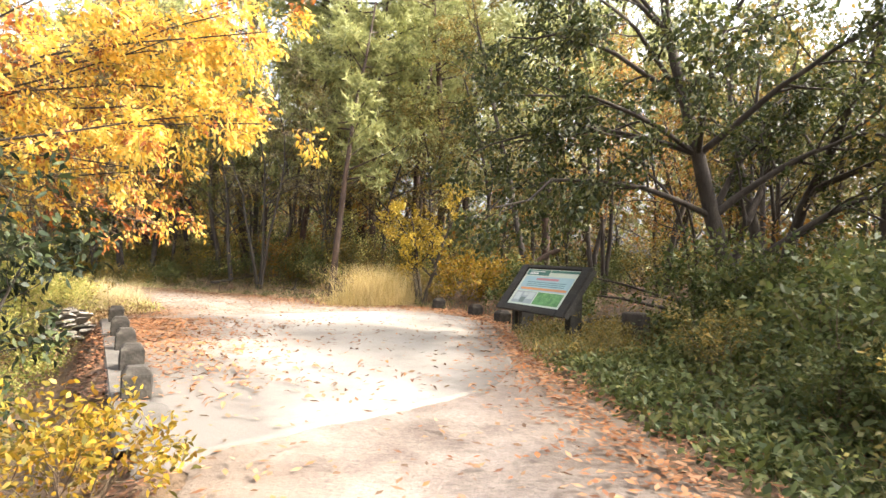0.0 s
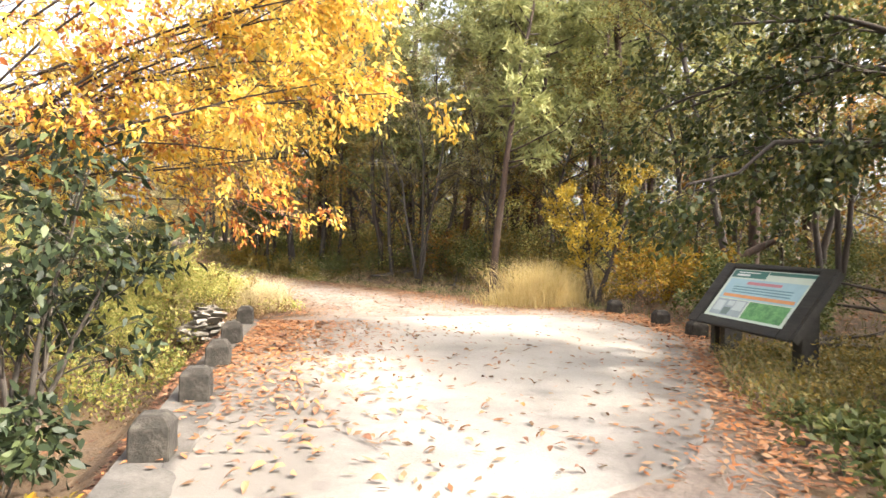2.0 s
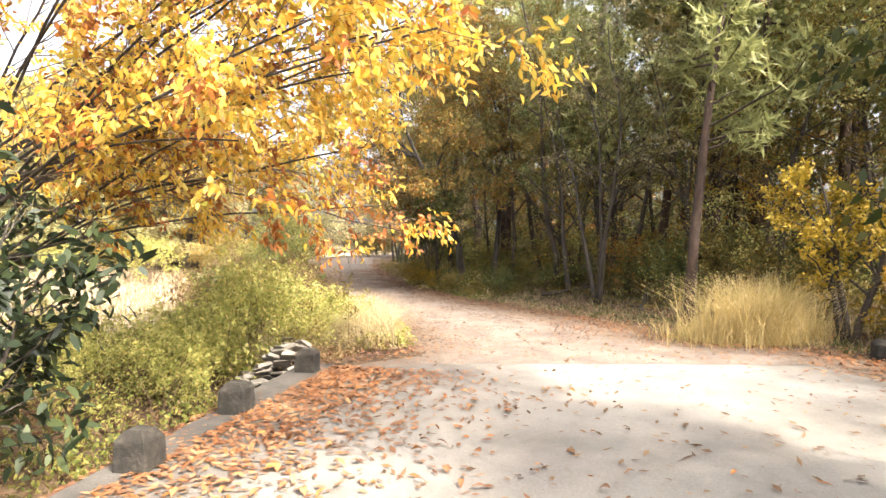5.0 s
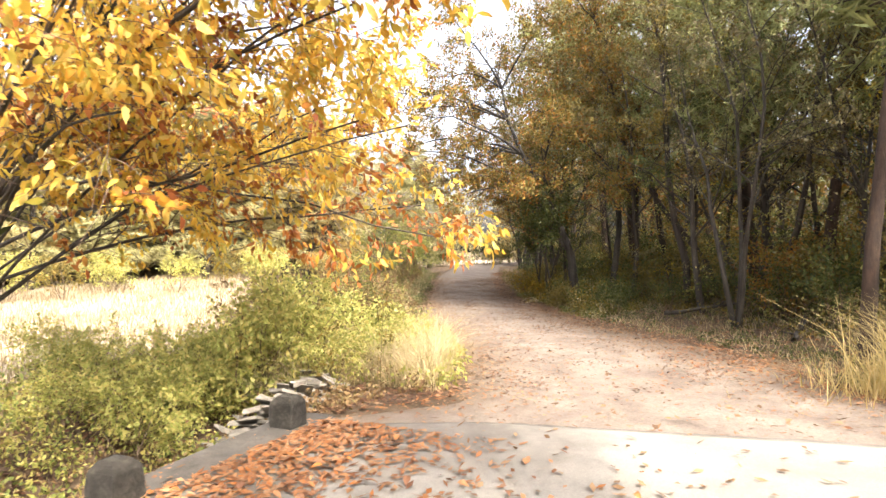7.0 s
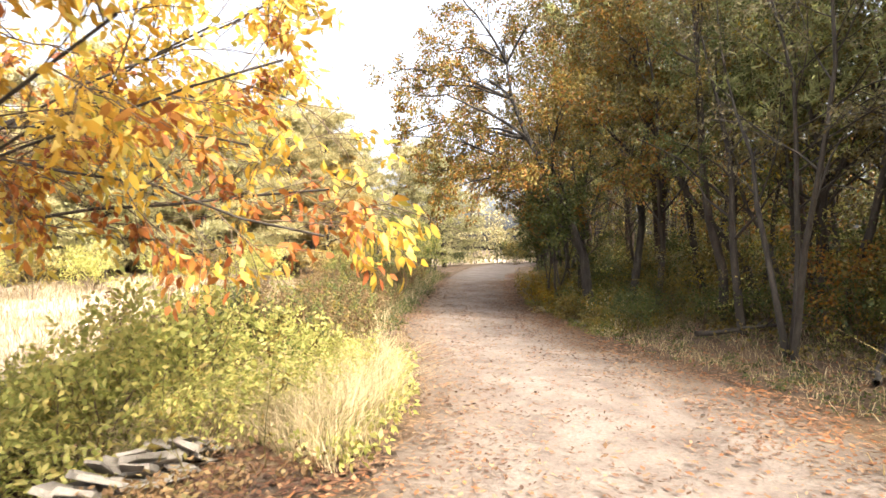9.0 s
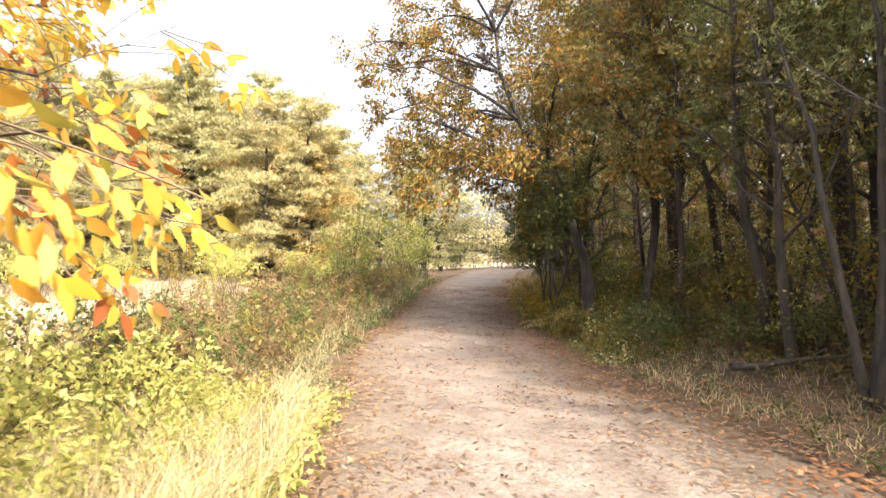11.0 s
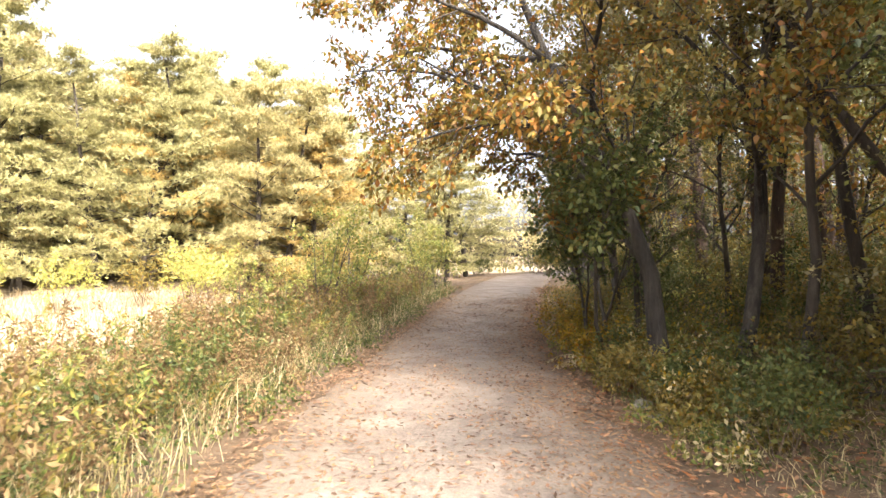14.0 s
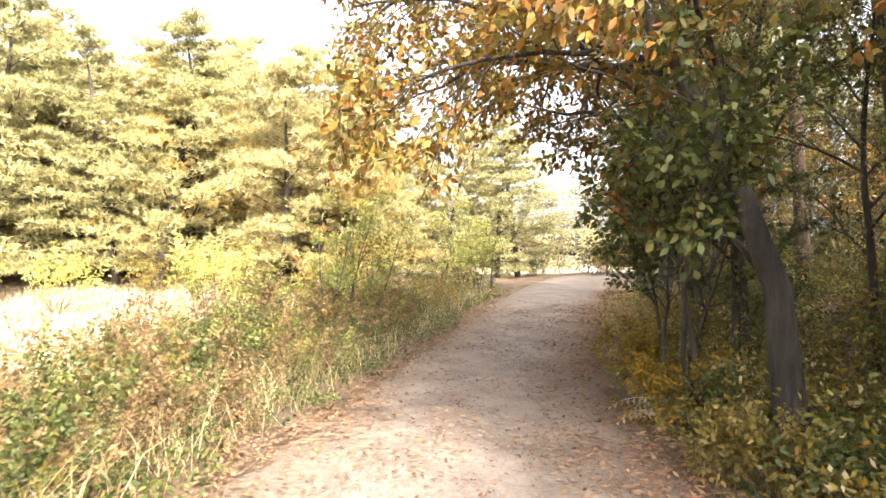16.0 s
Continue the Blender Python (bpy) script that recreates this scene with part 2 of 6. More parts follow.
# ---- mesh helpers ----
def link_mesh(name, verts, faces, mat, parent=None, label="", smooth=False):
    """One mesh object from an array of points and one or more arrays of equal-sided faces."""
    me = bpy.data.meshes.new(name)
    verts = np.asarray(verts, dtype=np.float32)
    groups = [np.asarray(f, dtype=np.int32) for f in (faces if isinstance(faces, list) else [faces]) if len(f)]
    sizes = np.concatenate([np.full(len(f), f.shape[1], dtype=np.int32) for f in groups])
    loops = np.concatenate([f.ravel() for f in groups])
    me.vertices.add(len(verts))
    me.vertices.foreach_set("co", verts.ravel())
    me.loops.add(len(loops))
    me.loops.foreach_set("vertex_index", loops)
    me.polygons.add(len(sizes))
    me.polygons.foreach_set("loop_start", np.concatenate([[0], np.cumsum(sizes)[:-1]]).astype(np.int32))
    if smooth:
        me.polygons.foreach_set("use_smooth", np.ones(len(sizes), dtype=bool))
    me.update(calc_edges=True)
    me.materials.append(mat)
    ob = new(name, me)
    if parent:
        ob.parent = parent
    if label:
        ob["label"] = label
    return ob


def part(name, bm, mat, parent, label="", smooth=False):
    me = bpy.data.meshes.new(name)
    bm.to_mesh(me)
    bm.free()
    me.materials.append(mat)
    if smooth:
        me.polygons.foreach_set("use_smooth", [True] * len(me.polygons))
    ob = new(name, me)
    if parent:
        ob.parent = parent
    if label:
        ob["label"] = label
    return ob


def box_bm(size, at=(0, 0, 0), bevel=0.0, taper=1.0, jitter=0.0, rng=None):
    bm = bmesh.new()
    bmesh.ops.create_cube(bm, size=1)
    for v in bm.verts:
        k = taper if v.co.z > 0 else 1
        v.co = Vector((v.co.x * size[0] * k, v.co.y * size[1] * k, v.co.z * size[2]))
        if jitter:
            v.co += Vector([rng.uniform(-jitter, jitter) for _ in range(3)])
    if bevel:
        bmesh.ops.bevel(bm, geom=bm.edges[:], offset=bevel, segments=2, affect="EDGES")
    bmesh.ops.translate(bm, vec=Vector(at), verts=bm.verts[:])
    return bm


def unit(v):
    v = np.asarray(v, float)
    return v / (np.linalg.norm(v, axis=-1, keepdims=True) + 1e-9)


def tubes(lines, sides=6):
    """Tapered tubes round polylines: (points, radii) each."""
    V, F, base = [], [], 0
    for pts, rad in lines:
        pts, rad = np.asarray(pts, float), np.asarray(rad, float)
        k = sides if rad[0] > 0.02 else 3
        d = unit(np.gradient(pts, axis=0))
        ref = np.where(np.abs(d[:, 2:3]) > 0.9, [[1.0, 0, 0]], [[0, 0, 1.0]])
        a = unit(np.cross(d, ref))
        b = np.cross(d, a)
        ang = np.linspace(0, 2 * np.pi, k, endpoint=False)
        ring = pts[:, None] + rad[:, None, None] * (np.cos(ang)[None, :, None] * a[:, None] + np.sin(ang)[None, :, None] * b[:, None])
        V.append(ring.reshape(-1, 3))
        n = len(pts)
        i, j = np.meshgrid(np.arange(n - 1), np.arange(k), indexing="ij")
        q = np.stack([i * k + j, i * k + (j + 1) % k, (i + 1) * k + (j + 1) % k, (i + 1) * k + j], -1).reshape(-1, 4)
        F.append(q + base)
        base += n * k
    return np.concatenate(V), np.concatenate(F)


def bend(rng, start, way, length, steps, wander, lift):
    """A wandering polyline."""
    p, d = np.array(start, float), unit(way)
    pts = [p.copy()]
    for _ in range(steps):
        d = unit(d + rng.normal(0, wander, 3) + np.array([0, 0, lift]))
        p = p + d * length / steps
        pts.append(p.copy())
    return np.array(pts)


def branch_out(rng, line, rad, count, length, spread, wander, lift, lo=0.3, steps=5, thin=0.55):
    """Side branches along a polyline."""
    made = []
    n = len(line)
    for k in range(count):
        f = lo + (1 - lo) * (k + rng.random()) / count
        x = f * (n - 1)
        i = min(int(x), n - 2)
        p = line[i] + (line[i + 1] - line[i]) * (x - i)
        r = (rad[i] + (rad[i + 1] - rad[i]) * (x - i)) * thin
        d = unit(line[i + 1] - line[i])
        side = rng.normal(0, 1, 3)
        side = unit(side - d * np.dot(side, d))
        way = unit(d * math.cos(spread) + side * math.sin(spread))
        le = length * (1 - 0.45 * f) * rng.uniform(0.7, 1.25)
        pts = bend(rng, p, way, le, steps, wander, lift)
        made.append((pts, np.linspace(max(r, 0.004), max(r * 0.3, 0.0025), steps + 1)))
    return made


def sample(rng, lines, each, scatter, lo=0.2):
    """Points strewn along polylines, and the way of the twig at each."""
    P, D = [], []
    for pts, _ in lines:
        n = len(pts) - 1
        x = rng.uniform(lo * n, n - 1e-6, each)
        i = x.astype(int)
        P.append(pts[i] + (pts[i + 1] - pts[i]) * (x - i)[:, None] + rng.normal(0, scatter, (each, 3)))
        D.append(unit(pts[i + 1] - pts[i]))
    return np.concatenate(P), np.concatenate(D)


def leaves(rng, P, D, length, width, droop=0.3, flat=0.5, six=False):
    """Leaf blades at P: pointed ovals folded a little along the rib."""
    n = len(P)
    a = unit(D * 0.6 + rng.normal(0, 0.7, (n, 3)) + np.array([0, 0, -droop]))
    nrm = rng.normal(0, 1 - flat, (n, 3)) + np.array([0, 0, flat])
    s = unit(np.cross(a, nrm))
    up = np.cross(s, a)
    le = length * rng.uniform(0.65, 1.25, (n, 1))
    wi = width * rng.uniform(0.7, 1.2, (n, 1))
    fold = up * wi * 0.22
    if six:
        cols = [P, P + a * le * 0.33 + s * wi * 0.5 + fold, P + a * le * 0.7 + s * wi * 0.38 + fold * 0.7, P + a * le - up * le * 0.1,
                P + a * le * 0.7 - s * wi * 0.38 + fold * 0.7, P + a * le * 0.33 - s * wi * 0.5 + fold]
    else:
        cols = [P, P + a * le * 0.45 + s * wi * 0.5 + fold, P + a * le, P + a * le * 0.45 - s * wi * 0.5 + fold]
    k = len(cols)
    return np.stack(cols, 1).reshape(-1, 3), np.arange(n * k).reshape(n, k)


def needles(rng, P, D, count, length, width, up=0.6):
    """Tufts of needles: thin three-sided blades spread round each point."""
    n = len(P)
    C = np.repeat(P, count, 0)
    a = unit(np.repeat(D, count, 0) * 0.5 + rng.normal(0, 0.75, (n * count, 3)) + np.array([0, 0, up]))
    s = unit(np.cross(a, rng.normal(0, 1, (n * count, 3))))
    le = length * rng.uniform(0.6, 1.2, (n * count, 1))
    V = np.stack([C + s * width, C - s * width, C + a * le], 1).reshape(-1, 3)
    return V, np.arange(n * count * 3).reshape(-1, 3)


def blades(rng, P, lo, hi, width, lean=0.35, curl=0.5):
    """Grass blades, bent over at the tip."""
    n = len(P)
    ang = rng.uniform(0, 2 * np.pi, n)
    side = np.stack([np.cos(ang), np.sin(ang), np.zeros(n)], 1)
    az = rng.uniform(0, 2 * np.pi, n)
    over = np.stack([np.cos(az), np.sin(az), np.zeros(n)], 1) * (lean * rng.random((n, 1)))
    h = rng.uniform(lo, hi, (n, 1))
    w = width * rng.uniform(0.6, 1.3, (n, 1))
    z = np.array([0, 0, 1.0])
    m = P + h * (0.55 * z + 0.4 * over)
    t = P + h * ((1 - curl * 0.3 * np.linalg.norm(over, axis=1, keepdims=True)) * z + over * (1 + curl))
    V = np.stack([P - side * w, P + side * w, m - side * w * 0.7, m + side * w * 0.7, t - side * w * 0.1, t + side * w * 0.1], 1).reshape(-1, 3)
    b = (np.arange(n) * 6)[:, None]
    return V, np.concatenate([b + [0, 1, 3, 2], b + [2, 3, 5, 4]])


def join(*meshes):
    """Joins (points, faces) pairs into one list of points and arrays of faces."""
    V, F, base = [], [], 0
    for v, f in meshes:
        V.append(v)
        F.append(np.asarray(f) + base)
        base += len(v)
    return np.concatenate(V), F


def thing(name, x, y, z, label, category, group="", rz=0, scale=1.0, kind=""):
    ob = new(name)
    ob.matrix_basis = pose(x, y, z, 0, 0, rz) @ Matrix.Diagonal((scale, scale, scale, 1))
    return tagged(ob, label, category, group, kind)


# ---- the lie of the land ----
LEFT = np.array([(-1.35, -8), (-1.35, 3.2), (-1.5, 4.4), (-2.2, 5.3), (-3.15, 6.8), (-3.95, 8.1), (-4.65, 9.3), (-5.6, 11.3), (-5.3, 12.7), (-6.6, 14.1), (-9.0, 15.6), (-10.7, 16.6),
                 (-12.7, 17.9), (-14.8, 19.7), (-16.9, 21.4), (-19.3, 23.5), (-23.8, 27.3), (-28.5, 31.5), (-35, 38.0), (-38.5, 44), (-38.5, 51), (-36, 60)])
RIGHT = np.array([(1.35, -8), (1.35, 3.2), (1.25, 4.6), (1.15, 5.8), (1.0, 7), (0.85, 9.5), (0.95, 12.6), (0.4, 14.0), (-0.4, 15.4), (-1.6, 15.9), (-2.9, 15.7), (-4.2, 16.6), (-5.8, 17.7),
                  (-7.9, 18.6), (-9.3, 19.3), (-11.2, 20.6), (-13.2, 21.9), (-15.2, 23.3), (-17.6, 25.4), (-21.4, 28.9), (-25.8, 33.0), (-32, 39.4), (-35, 44.5), (-35, 51), (-33, 60)])


def line_dist(P, line):
    """Distance to a polyline and the side on which each point lies (+ left)."""
    best = np.full(len(P), 1e9)
    side = np.zeros(len(P))
    for a, b in zip(line[:-1], line[1:]):
        ab = b - a
        f = np.clip(((P - a) @ ab) / (ab @ ab), 0, 1)
        q = P - a - f[:, None] * ab
        d = np.hypot(q[:, 0], q[:, 1])
        cross = ab[0] * (P[:, 1] - a[1]) - ab[1] * (P[:, 0] - a[0])
        near = d < best - 1e-9
        best = np.where(near, d, best)
        side = np.where(near, np.sign(cross), side)
    return best * side


def smooth01(x, a, b):
    f = np.clip((x - a) / (b - a), 0, 1)
    return f * f * (3 - 2 * f)


def beyond(P):
    """Signed metres outside the path: left edge positive, right edge positive."""
    return line_dist(P, LEFT), -line_dist(P, RIGHT)


def land(P):
    """Height of the ground."""
    P = np.asarray(P, float).reshape(-1, 2)
    d = (P[:, 0] + 12) * -0.66 + (P[:, 1] - 20) * 0.75
    near = np.exp(-((np.maximum(0, np.abs(P[:, 0] + 20) - 30) / 40) ** 2))
    hill = np.where(d > 0, 0.085 * np.minimum(d, 18) * smooth01(d, -1, 4) + 0.045 * np.clip(d - 18, 0, 60), 0) * near
    rise = np.where(d > 0, 0.014 * np.minimum(d, 45) * smooth01(d, -1, 10), 0) * near
    l, r = beyond(P)
    h = rise + (hill - rise) * smooth01(l, 4, 13) * (1 - smooth01(d, 22, 30))
    r_out = (r > 0) & (r > l)
    l_out = (l > 0) & ~r_out
    h = h + np.where(r_out, 0.42 * smooth01(r, 0.9, 4.0) + 0.25 * smooth01(r, 4, 16), 0)
    h = h - np.where(l_out, 0.12 * smooth01(l, 0.1, 1.0) + 0.30 * smooth01(l, 1.5, 7), 0)
    ditch = np.exp(-(((P[:, 0] + 4.7) * 0.86 + (P[:, 1] - 7.2) * 0.5) / 1.0) ** 2) * smooth01(P[:, 1], 3.5, 5.5) * (1 - smooth01(P[:, 1], 10, 12.5))
    h = h - np.where(l_out, 0.75 * ditch * smooth01(l, 0.05, 0.5), 0)
    wob = 0.05 * np.sin(P[:, 0] * 1.3 + 0.7 * P[:, 1]) * np.sin(P[:, 1] * 1.1) + 0.03 * np.sin(P[:, 0] * 3.1) * np.sin(P[:, 1] * 2.7)
    return h + np.where(r_out | l_out, wob * smooth01(np.maximum(l, r), 0.2, 1.5), 0)


def z_at(x, y):
    return float(land([(x, y)])[0])


def steps(a, b, fine, lo, hi, grow=1.35):
    """Grid lines: even between a and b, growing wider out to lo and hi."""
    mid = list(np.arange(a, b + 1e-6, fine))
    out_, s, x = [], fine, b
    while x < hi:
        s *= grow
        x += s
        out_.append(x)
    in_, s, x = [], fine, a
    while x > lo:
        s *= grow
        x -= s
        in_.append(x)
    return np.array(in_[::-1] + mid + out_)


def strewn(rng, n, x0, x1, y0, y1, keep):
    """Random places in a rectangle for which keep(left, right) holds."""
    got = []
    total = 0
    while total < n:
        P = np.stack([rng.uniform(x0, x1, 4 * n), rng.uniform(y0, y1, 4 * n)], 1)
        l, r = beyond(P)
        k = keep(P, l, r)
        got.append(P[k])
        total += int(k.sum())
        if not k.any():
            break
    return np.concatenate(got)[:n]


def on_land(P, up=0.0):
    return np.concatenate([P, (land(P) + up)[:, None]], 1)


# ---- ground, path, slab ----
gx, gy = steps(-48, 14, 0.45, -900, 900), steps(-6, 60, 0.45, -900, 900)
GX, GY = np.meshgrid(gx, gy, indexing="ij")
GP = np.stack([GX.ravel(), GY.ravel()], 1)
l_, r_ = beyond(GP)
sunk = np.where(np.maximum(l_, r_) < 0.3, 0.12 * smooth01(-np.maximum(l_, r_ - 0.35), 0.05, 0.5), 0)
GV = np.concatenate([GP, (land(GP) - sunk)[:, None]], 1)
ny = len(gy)
ii, jj = np.meshgrid(np.arange(len(gx) - 1), np.arange(ny - 1), indexing="ij")
GF = np.stack([ii * ny + jj, (ii + 1) * ny + jj, (ii + 1) * ny + jj + 1, ii * ny + jj + 1], -1).reshape(-1, 4)
ground = link_mesh("ground", GV, GF, M_GROUND, smooth=True)
at = ground.data.attributes.new("margin", "FLOAT", "POINT")
open_land = smooth01(l_, 2.4, 4.6) * (l_ > r_) * smooth01(GP[:, 0], -36, -28) * smooth01(GP[:, 1], 0, 5) * smooth01(-GP[:, 0], 5.5, 8)
along_, across_ = (GP[:, 0] + 8) * -0.785 + (GP[:, 1] - 17) * 0.62, (GP[:, 0] + 8) * 0.62 + (GP[:, 1] - 17) * 0.785
field = smooth01(along_, 44, 48) * (1 - smooth01(along_, 90, 110)) * (1 - smooth01(np.abs(across_ - 1), 9, 14))
open_land = np.maximum(open_land, field)
at.data.foreach_set("value", (0.62 * open_land).astype(np.float32))
tagged(ground, "brown forest soil under leaf litter, pale dry meadow beside it", "ground", kind="structure")


def resample(line, n):
    s = np.concatenate([[0], np.cumsum(np.hypot(*np.diff(line, axis=0).T))])
    t = np.linspace(0, s[-1], n)
    return np.stack([np.interp(t, s, line[:, 0]), np.interp(t, s, line[:, 1])], 1)


def build_path():
    rng = np.random.default_rng(5)
    n, m = 560, 24
    A, B = resample(LEFT, n), resample(RIGHT, n)
    jag = lambda: np.convolve(rng.normal(0, 0.3, n + 4), np.ones(5) / 5, "valid")[:n]
    w = unit(B - A)
    wide = (0.3 + 0.4 * smooth01(resample(RIGHT, n)[:, 1], 14.5, 16.5) * smooth01(resample(RIGHT, n)[:, 0], -11.5, -8.5))[:, None]
    A, B = A - w * (0.12 + jag()[:, None]), B + w * (wide + jag()[:, None])
    f = np.linspace(0, 1, m)[None, :, None]
    P = (A[:, None] * (1 - f) + B[:, None] * f).reshape(-1, 2)
    l, r = beyond(P)
    cross = np.tile(np.linspace(0, 1, m), n)
    inside = np.minimum(smooth01(-l, -0.1, 0.35), 1 - smooth01(cross, 0.93, 1.0))
    rut = 0.012 * np.sin(P[:, 0] * 2.1 + P[:, 1]) + 0.012 * np.sin(P[:, 1] * 3.7 - P[:, 0] * 1.4)
    z = land(P) + 0.008 * inside - 0.05 * (1 - inside) + rut * inside * 0.7
    i, j = np.meshgrid(np.arange(n - 1), np.arange(m - 1), indexing="ij")
    F = np.stack([i * m + j, i * m + j + 1, (i + 1) * m + j + 1, (i + 1) * m + j], -1).reshape(-1, 4)
    ob = link_mesh("path", np.concatenate([P, z[:, None]], 1), F, M_SAND, smooth=True)
    at = ob.data.attributes.new("margin", "FLOAT", "POINT")
    # last term: dark soil beside the slab, with the shade there painted in
    at.data.foreach_set("value", np.maximum.reduce([0.58 * smooth01(l, -1.2, 0.15), 0.62 * smooth01(r, -1.1, 0.9), 0.88 * smooth01(r, -0.3, 0.8) * smooth01(-P[:, 0], 1, 3), 0.95 * smooth01(r, -0.4, 0.15) * (1 - smooth01(P[:, 1], 11, 14)) * smooth01(P[:, 1], 4.5, 6.5)]).astype(np.float32))
    tagged(ob, "pale sandy footpath, trodden smooth, strewn with dry leaves", "path", kind="structure")


build_path()


def build_slab():
    rng = random.Random(3)
    left = resample(np.array([(-1.75, 4.35), (-2.25, 5.6), (-2.9, 6.85), (-3.7, 8.2), (-4.4, 9.45), (-5.2, 11.2), (-4.4, 12.25)]), 70)
    right = resample(np.array([(0.35, 6.8), (0.6, 7.6), (0.74, 9.0), (0.78, 11.0), (0.75, 12.7), (0.1, 14.0), (-1.0, 14.75)]), 70)
    m = 40
    f = np.linspace(0, 1, m)[None, :, None]
    gen = np.random.default_rng(9)
    wav = np.convolve(gen.normal(0, 0.05, 74), np.ones(5) / 5, "valid")[:, None]
    right = right + np.concatenate([wav, wav * 0.3], 1)
    P = left[:, None] * (1 - f) + right[:, None] * f
    end = np.convolve(gen.normal(0, 0.09, m + 4), np.ones(5) / 5, "valid")
    along = unit(P[-1] - P[0])
    P[0] += along[:] * end[:, None]
    P[-1] += along[:] * end[::-1, None] * 0.5
    z = np.full(P.shape[:2], 0.032) + gen.normal(0, 0.0015, P.shape[:2])
    ring = [(0, j) for j in range(m)] + [(i, m - 1) for i in range(1, 70)] + [(69, j) for j in range(m - 2, -1, -1)] + [(i, 0) for i in range(68, 0, -1)]
    V = np.concatenate([P, z[..., None]], 2).reshape(-1, 3)
    i, j = np.meshgrid(np.arange(69), np.arange(m - 1), indexing="ij")
    F = np.stack([i * m + j, i * m + j + 1, (i + 1) * m + j + 1, (i + 1) * m + j], -1).reshape(-1, 4)
    idx = np.array([i * m + j for i, j in ring])
    skirt = V[idx] + np.array([0, 0, -0.3])
    k = np.arange(len(idx))
    q = (k + 1) % len(idx)
    S = np.stack([idx[k], len(V) + k, len(V) + q, idx[q]], 1)
    ob = link_mesh("pavement", np.concatenate([V, skirt]), np.concatenate([F, S]), M_SLAB)
    dist = np.abs(line_dist(V[:, :2], right))
    dl = np.abs(line_dist(V[:, :2], left))
    # darker towards both long edges, most of all at the near left
    mar = np.maximum(0.6 * (1 - smooth01(dist, 0.0, 0.9)), (0.46 + 0.22 * (1 - smooth01(V[:, 1], 7.0, 9.0))) * (1 - smooth01(dl, 0.2, 1.7)))
    at = ob.data.attributes.new("margin", "FLOAT", "POINT")
    at.data.foreach_set("value", np.concatenate([mar, np.zeros(len(idx))]).astype(np.float32))
    tagged(ob, "pale worn concrete slab crossing a ditch, dusted with sand", "concrete slab", kind="structure")
    # low kerb under the posts
    a, b = np.array((-1.83, 4.72)), np.array((-5.62, 11.3))
    d = (b - a) / np.linalg.norm(b - a)
    nrm = np.array((-d[1], d[0]))
    bm = bmesh.new()
    n = 24
    rows = []
    for k in range(n + 1):
        c = a + (b - a) * k / n
        rows.append([bm.verts.new((*(c + nrm * o), z + rng.uniform(-0.008, 0.008))) for o, z in ((-0.26, 0.015), (-0.2, 0.034), (0.17, 0.034), (0.19, 0.01), (0.2, -0.6))])
    for p, q in zip(rows[:-1], rows[1:]):
        for k in range(4):
            bm.faces.new((p[k], q[k], q[k + 1], p[k + 1]))
    bmesh.ops.recalc_face_normals(bm, faces=bm.faces[:])
    ob = part("kerb", bm, M_KERB, None)
    tagged(ob, "weathered concrete edge beam under the row of posts", "kerb", kind="structure")


build_slab()

# ---- posts beside the slab ----
def bollard(x, y, rz, w=0.225, h=0.255):
    """Square concrete post with a chamfered top, its foot in the kerb."""
    rng = random.Random(int(x * 100))
    ob = thing("concrete_bollard", x, y, z_at(x, y) if x > -1.5 else 0.03, "squat square weathered concrete post on the slab's edge", "bollard", "concrete posts", rz)
    bm = bmesh.new()
    rings = []
    for z, k in ((-0.12, 1.0), (0.0, 1.02), (h * 0.4, 1.0), (h * 0.74, 0.98), (h * 0.80, 0.94), (h * 0.97, 0.66), (h, 0.58)):
        r = []
        for sx, sy in ((-1, -1), (1, -1), (1, 1), (-1, 1)):
            r.append(bm.verts.new((sx * w / 2 * k + rng.uniform(-0.006, 0.006), sy * w / 2 * k + rng.uniform(-0.006, 0.006), z)))
        rings.append(r)
    for p, q in zip(rings[:-1], rings[1:]):
        for k in range(4):
            bm.faces.new((p[k], p[(k + 1) % 4], q[(k + 1) % 4], q[k]))
    bm.faces.new(rings[-1])
    bm.faces.new(rings[0][::-1])
    bmesh.ops.bevel(bm, geom=bm.edges[:], offset=0.009, segments=1, affect="EDGES")
    part("post", bm, M_BOLLARD, ob)


for bx, by in ((-2.55, 5.98), (-3.18, 7.14), (-3.84, 8.29), (-4.53, 9.47), (-5.38, 10.96)):
    bollard(bx, by, 29)
for bx, by in ((1.0, 13.1), (0.53, 14.4), (-0.28, 15.85)):
    bollard(bx, by, 20, 0.25, 0.25)


def stump(x, y, r, h):
    ob = thing("wooden_stump_post", x, y, z_at(x, y) - 0.05, "dark mossy sawn log post beside the path", "post")
    rng = random.Random(8)
    lines = [(np.array([(0, 0, 0), (0, 0, h * 0.5), (0.005, 0, h - 0.02), (0.005, 0, h)]), np.array([r * 1.05, r, r, r * 0.9]))]
    V, F = tubes(lines, 14)
    link_mesh("log", V, [F, np.arange(len(V) - 14, len(V))[None]], M_BARK_DARK, ob)


stump(2.66, 10.05, 0.2, 0.42)


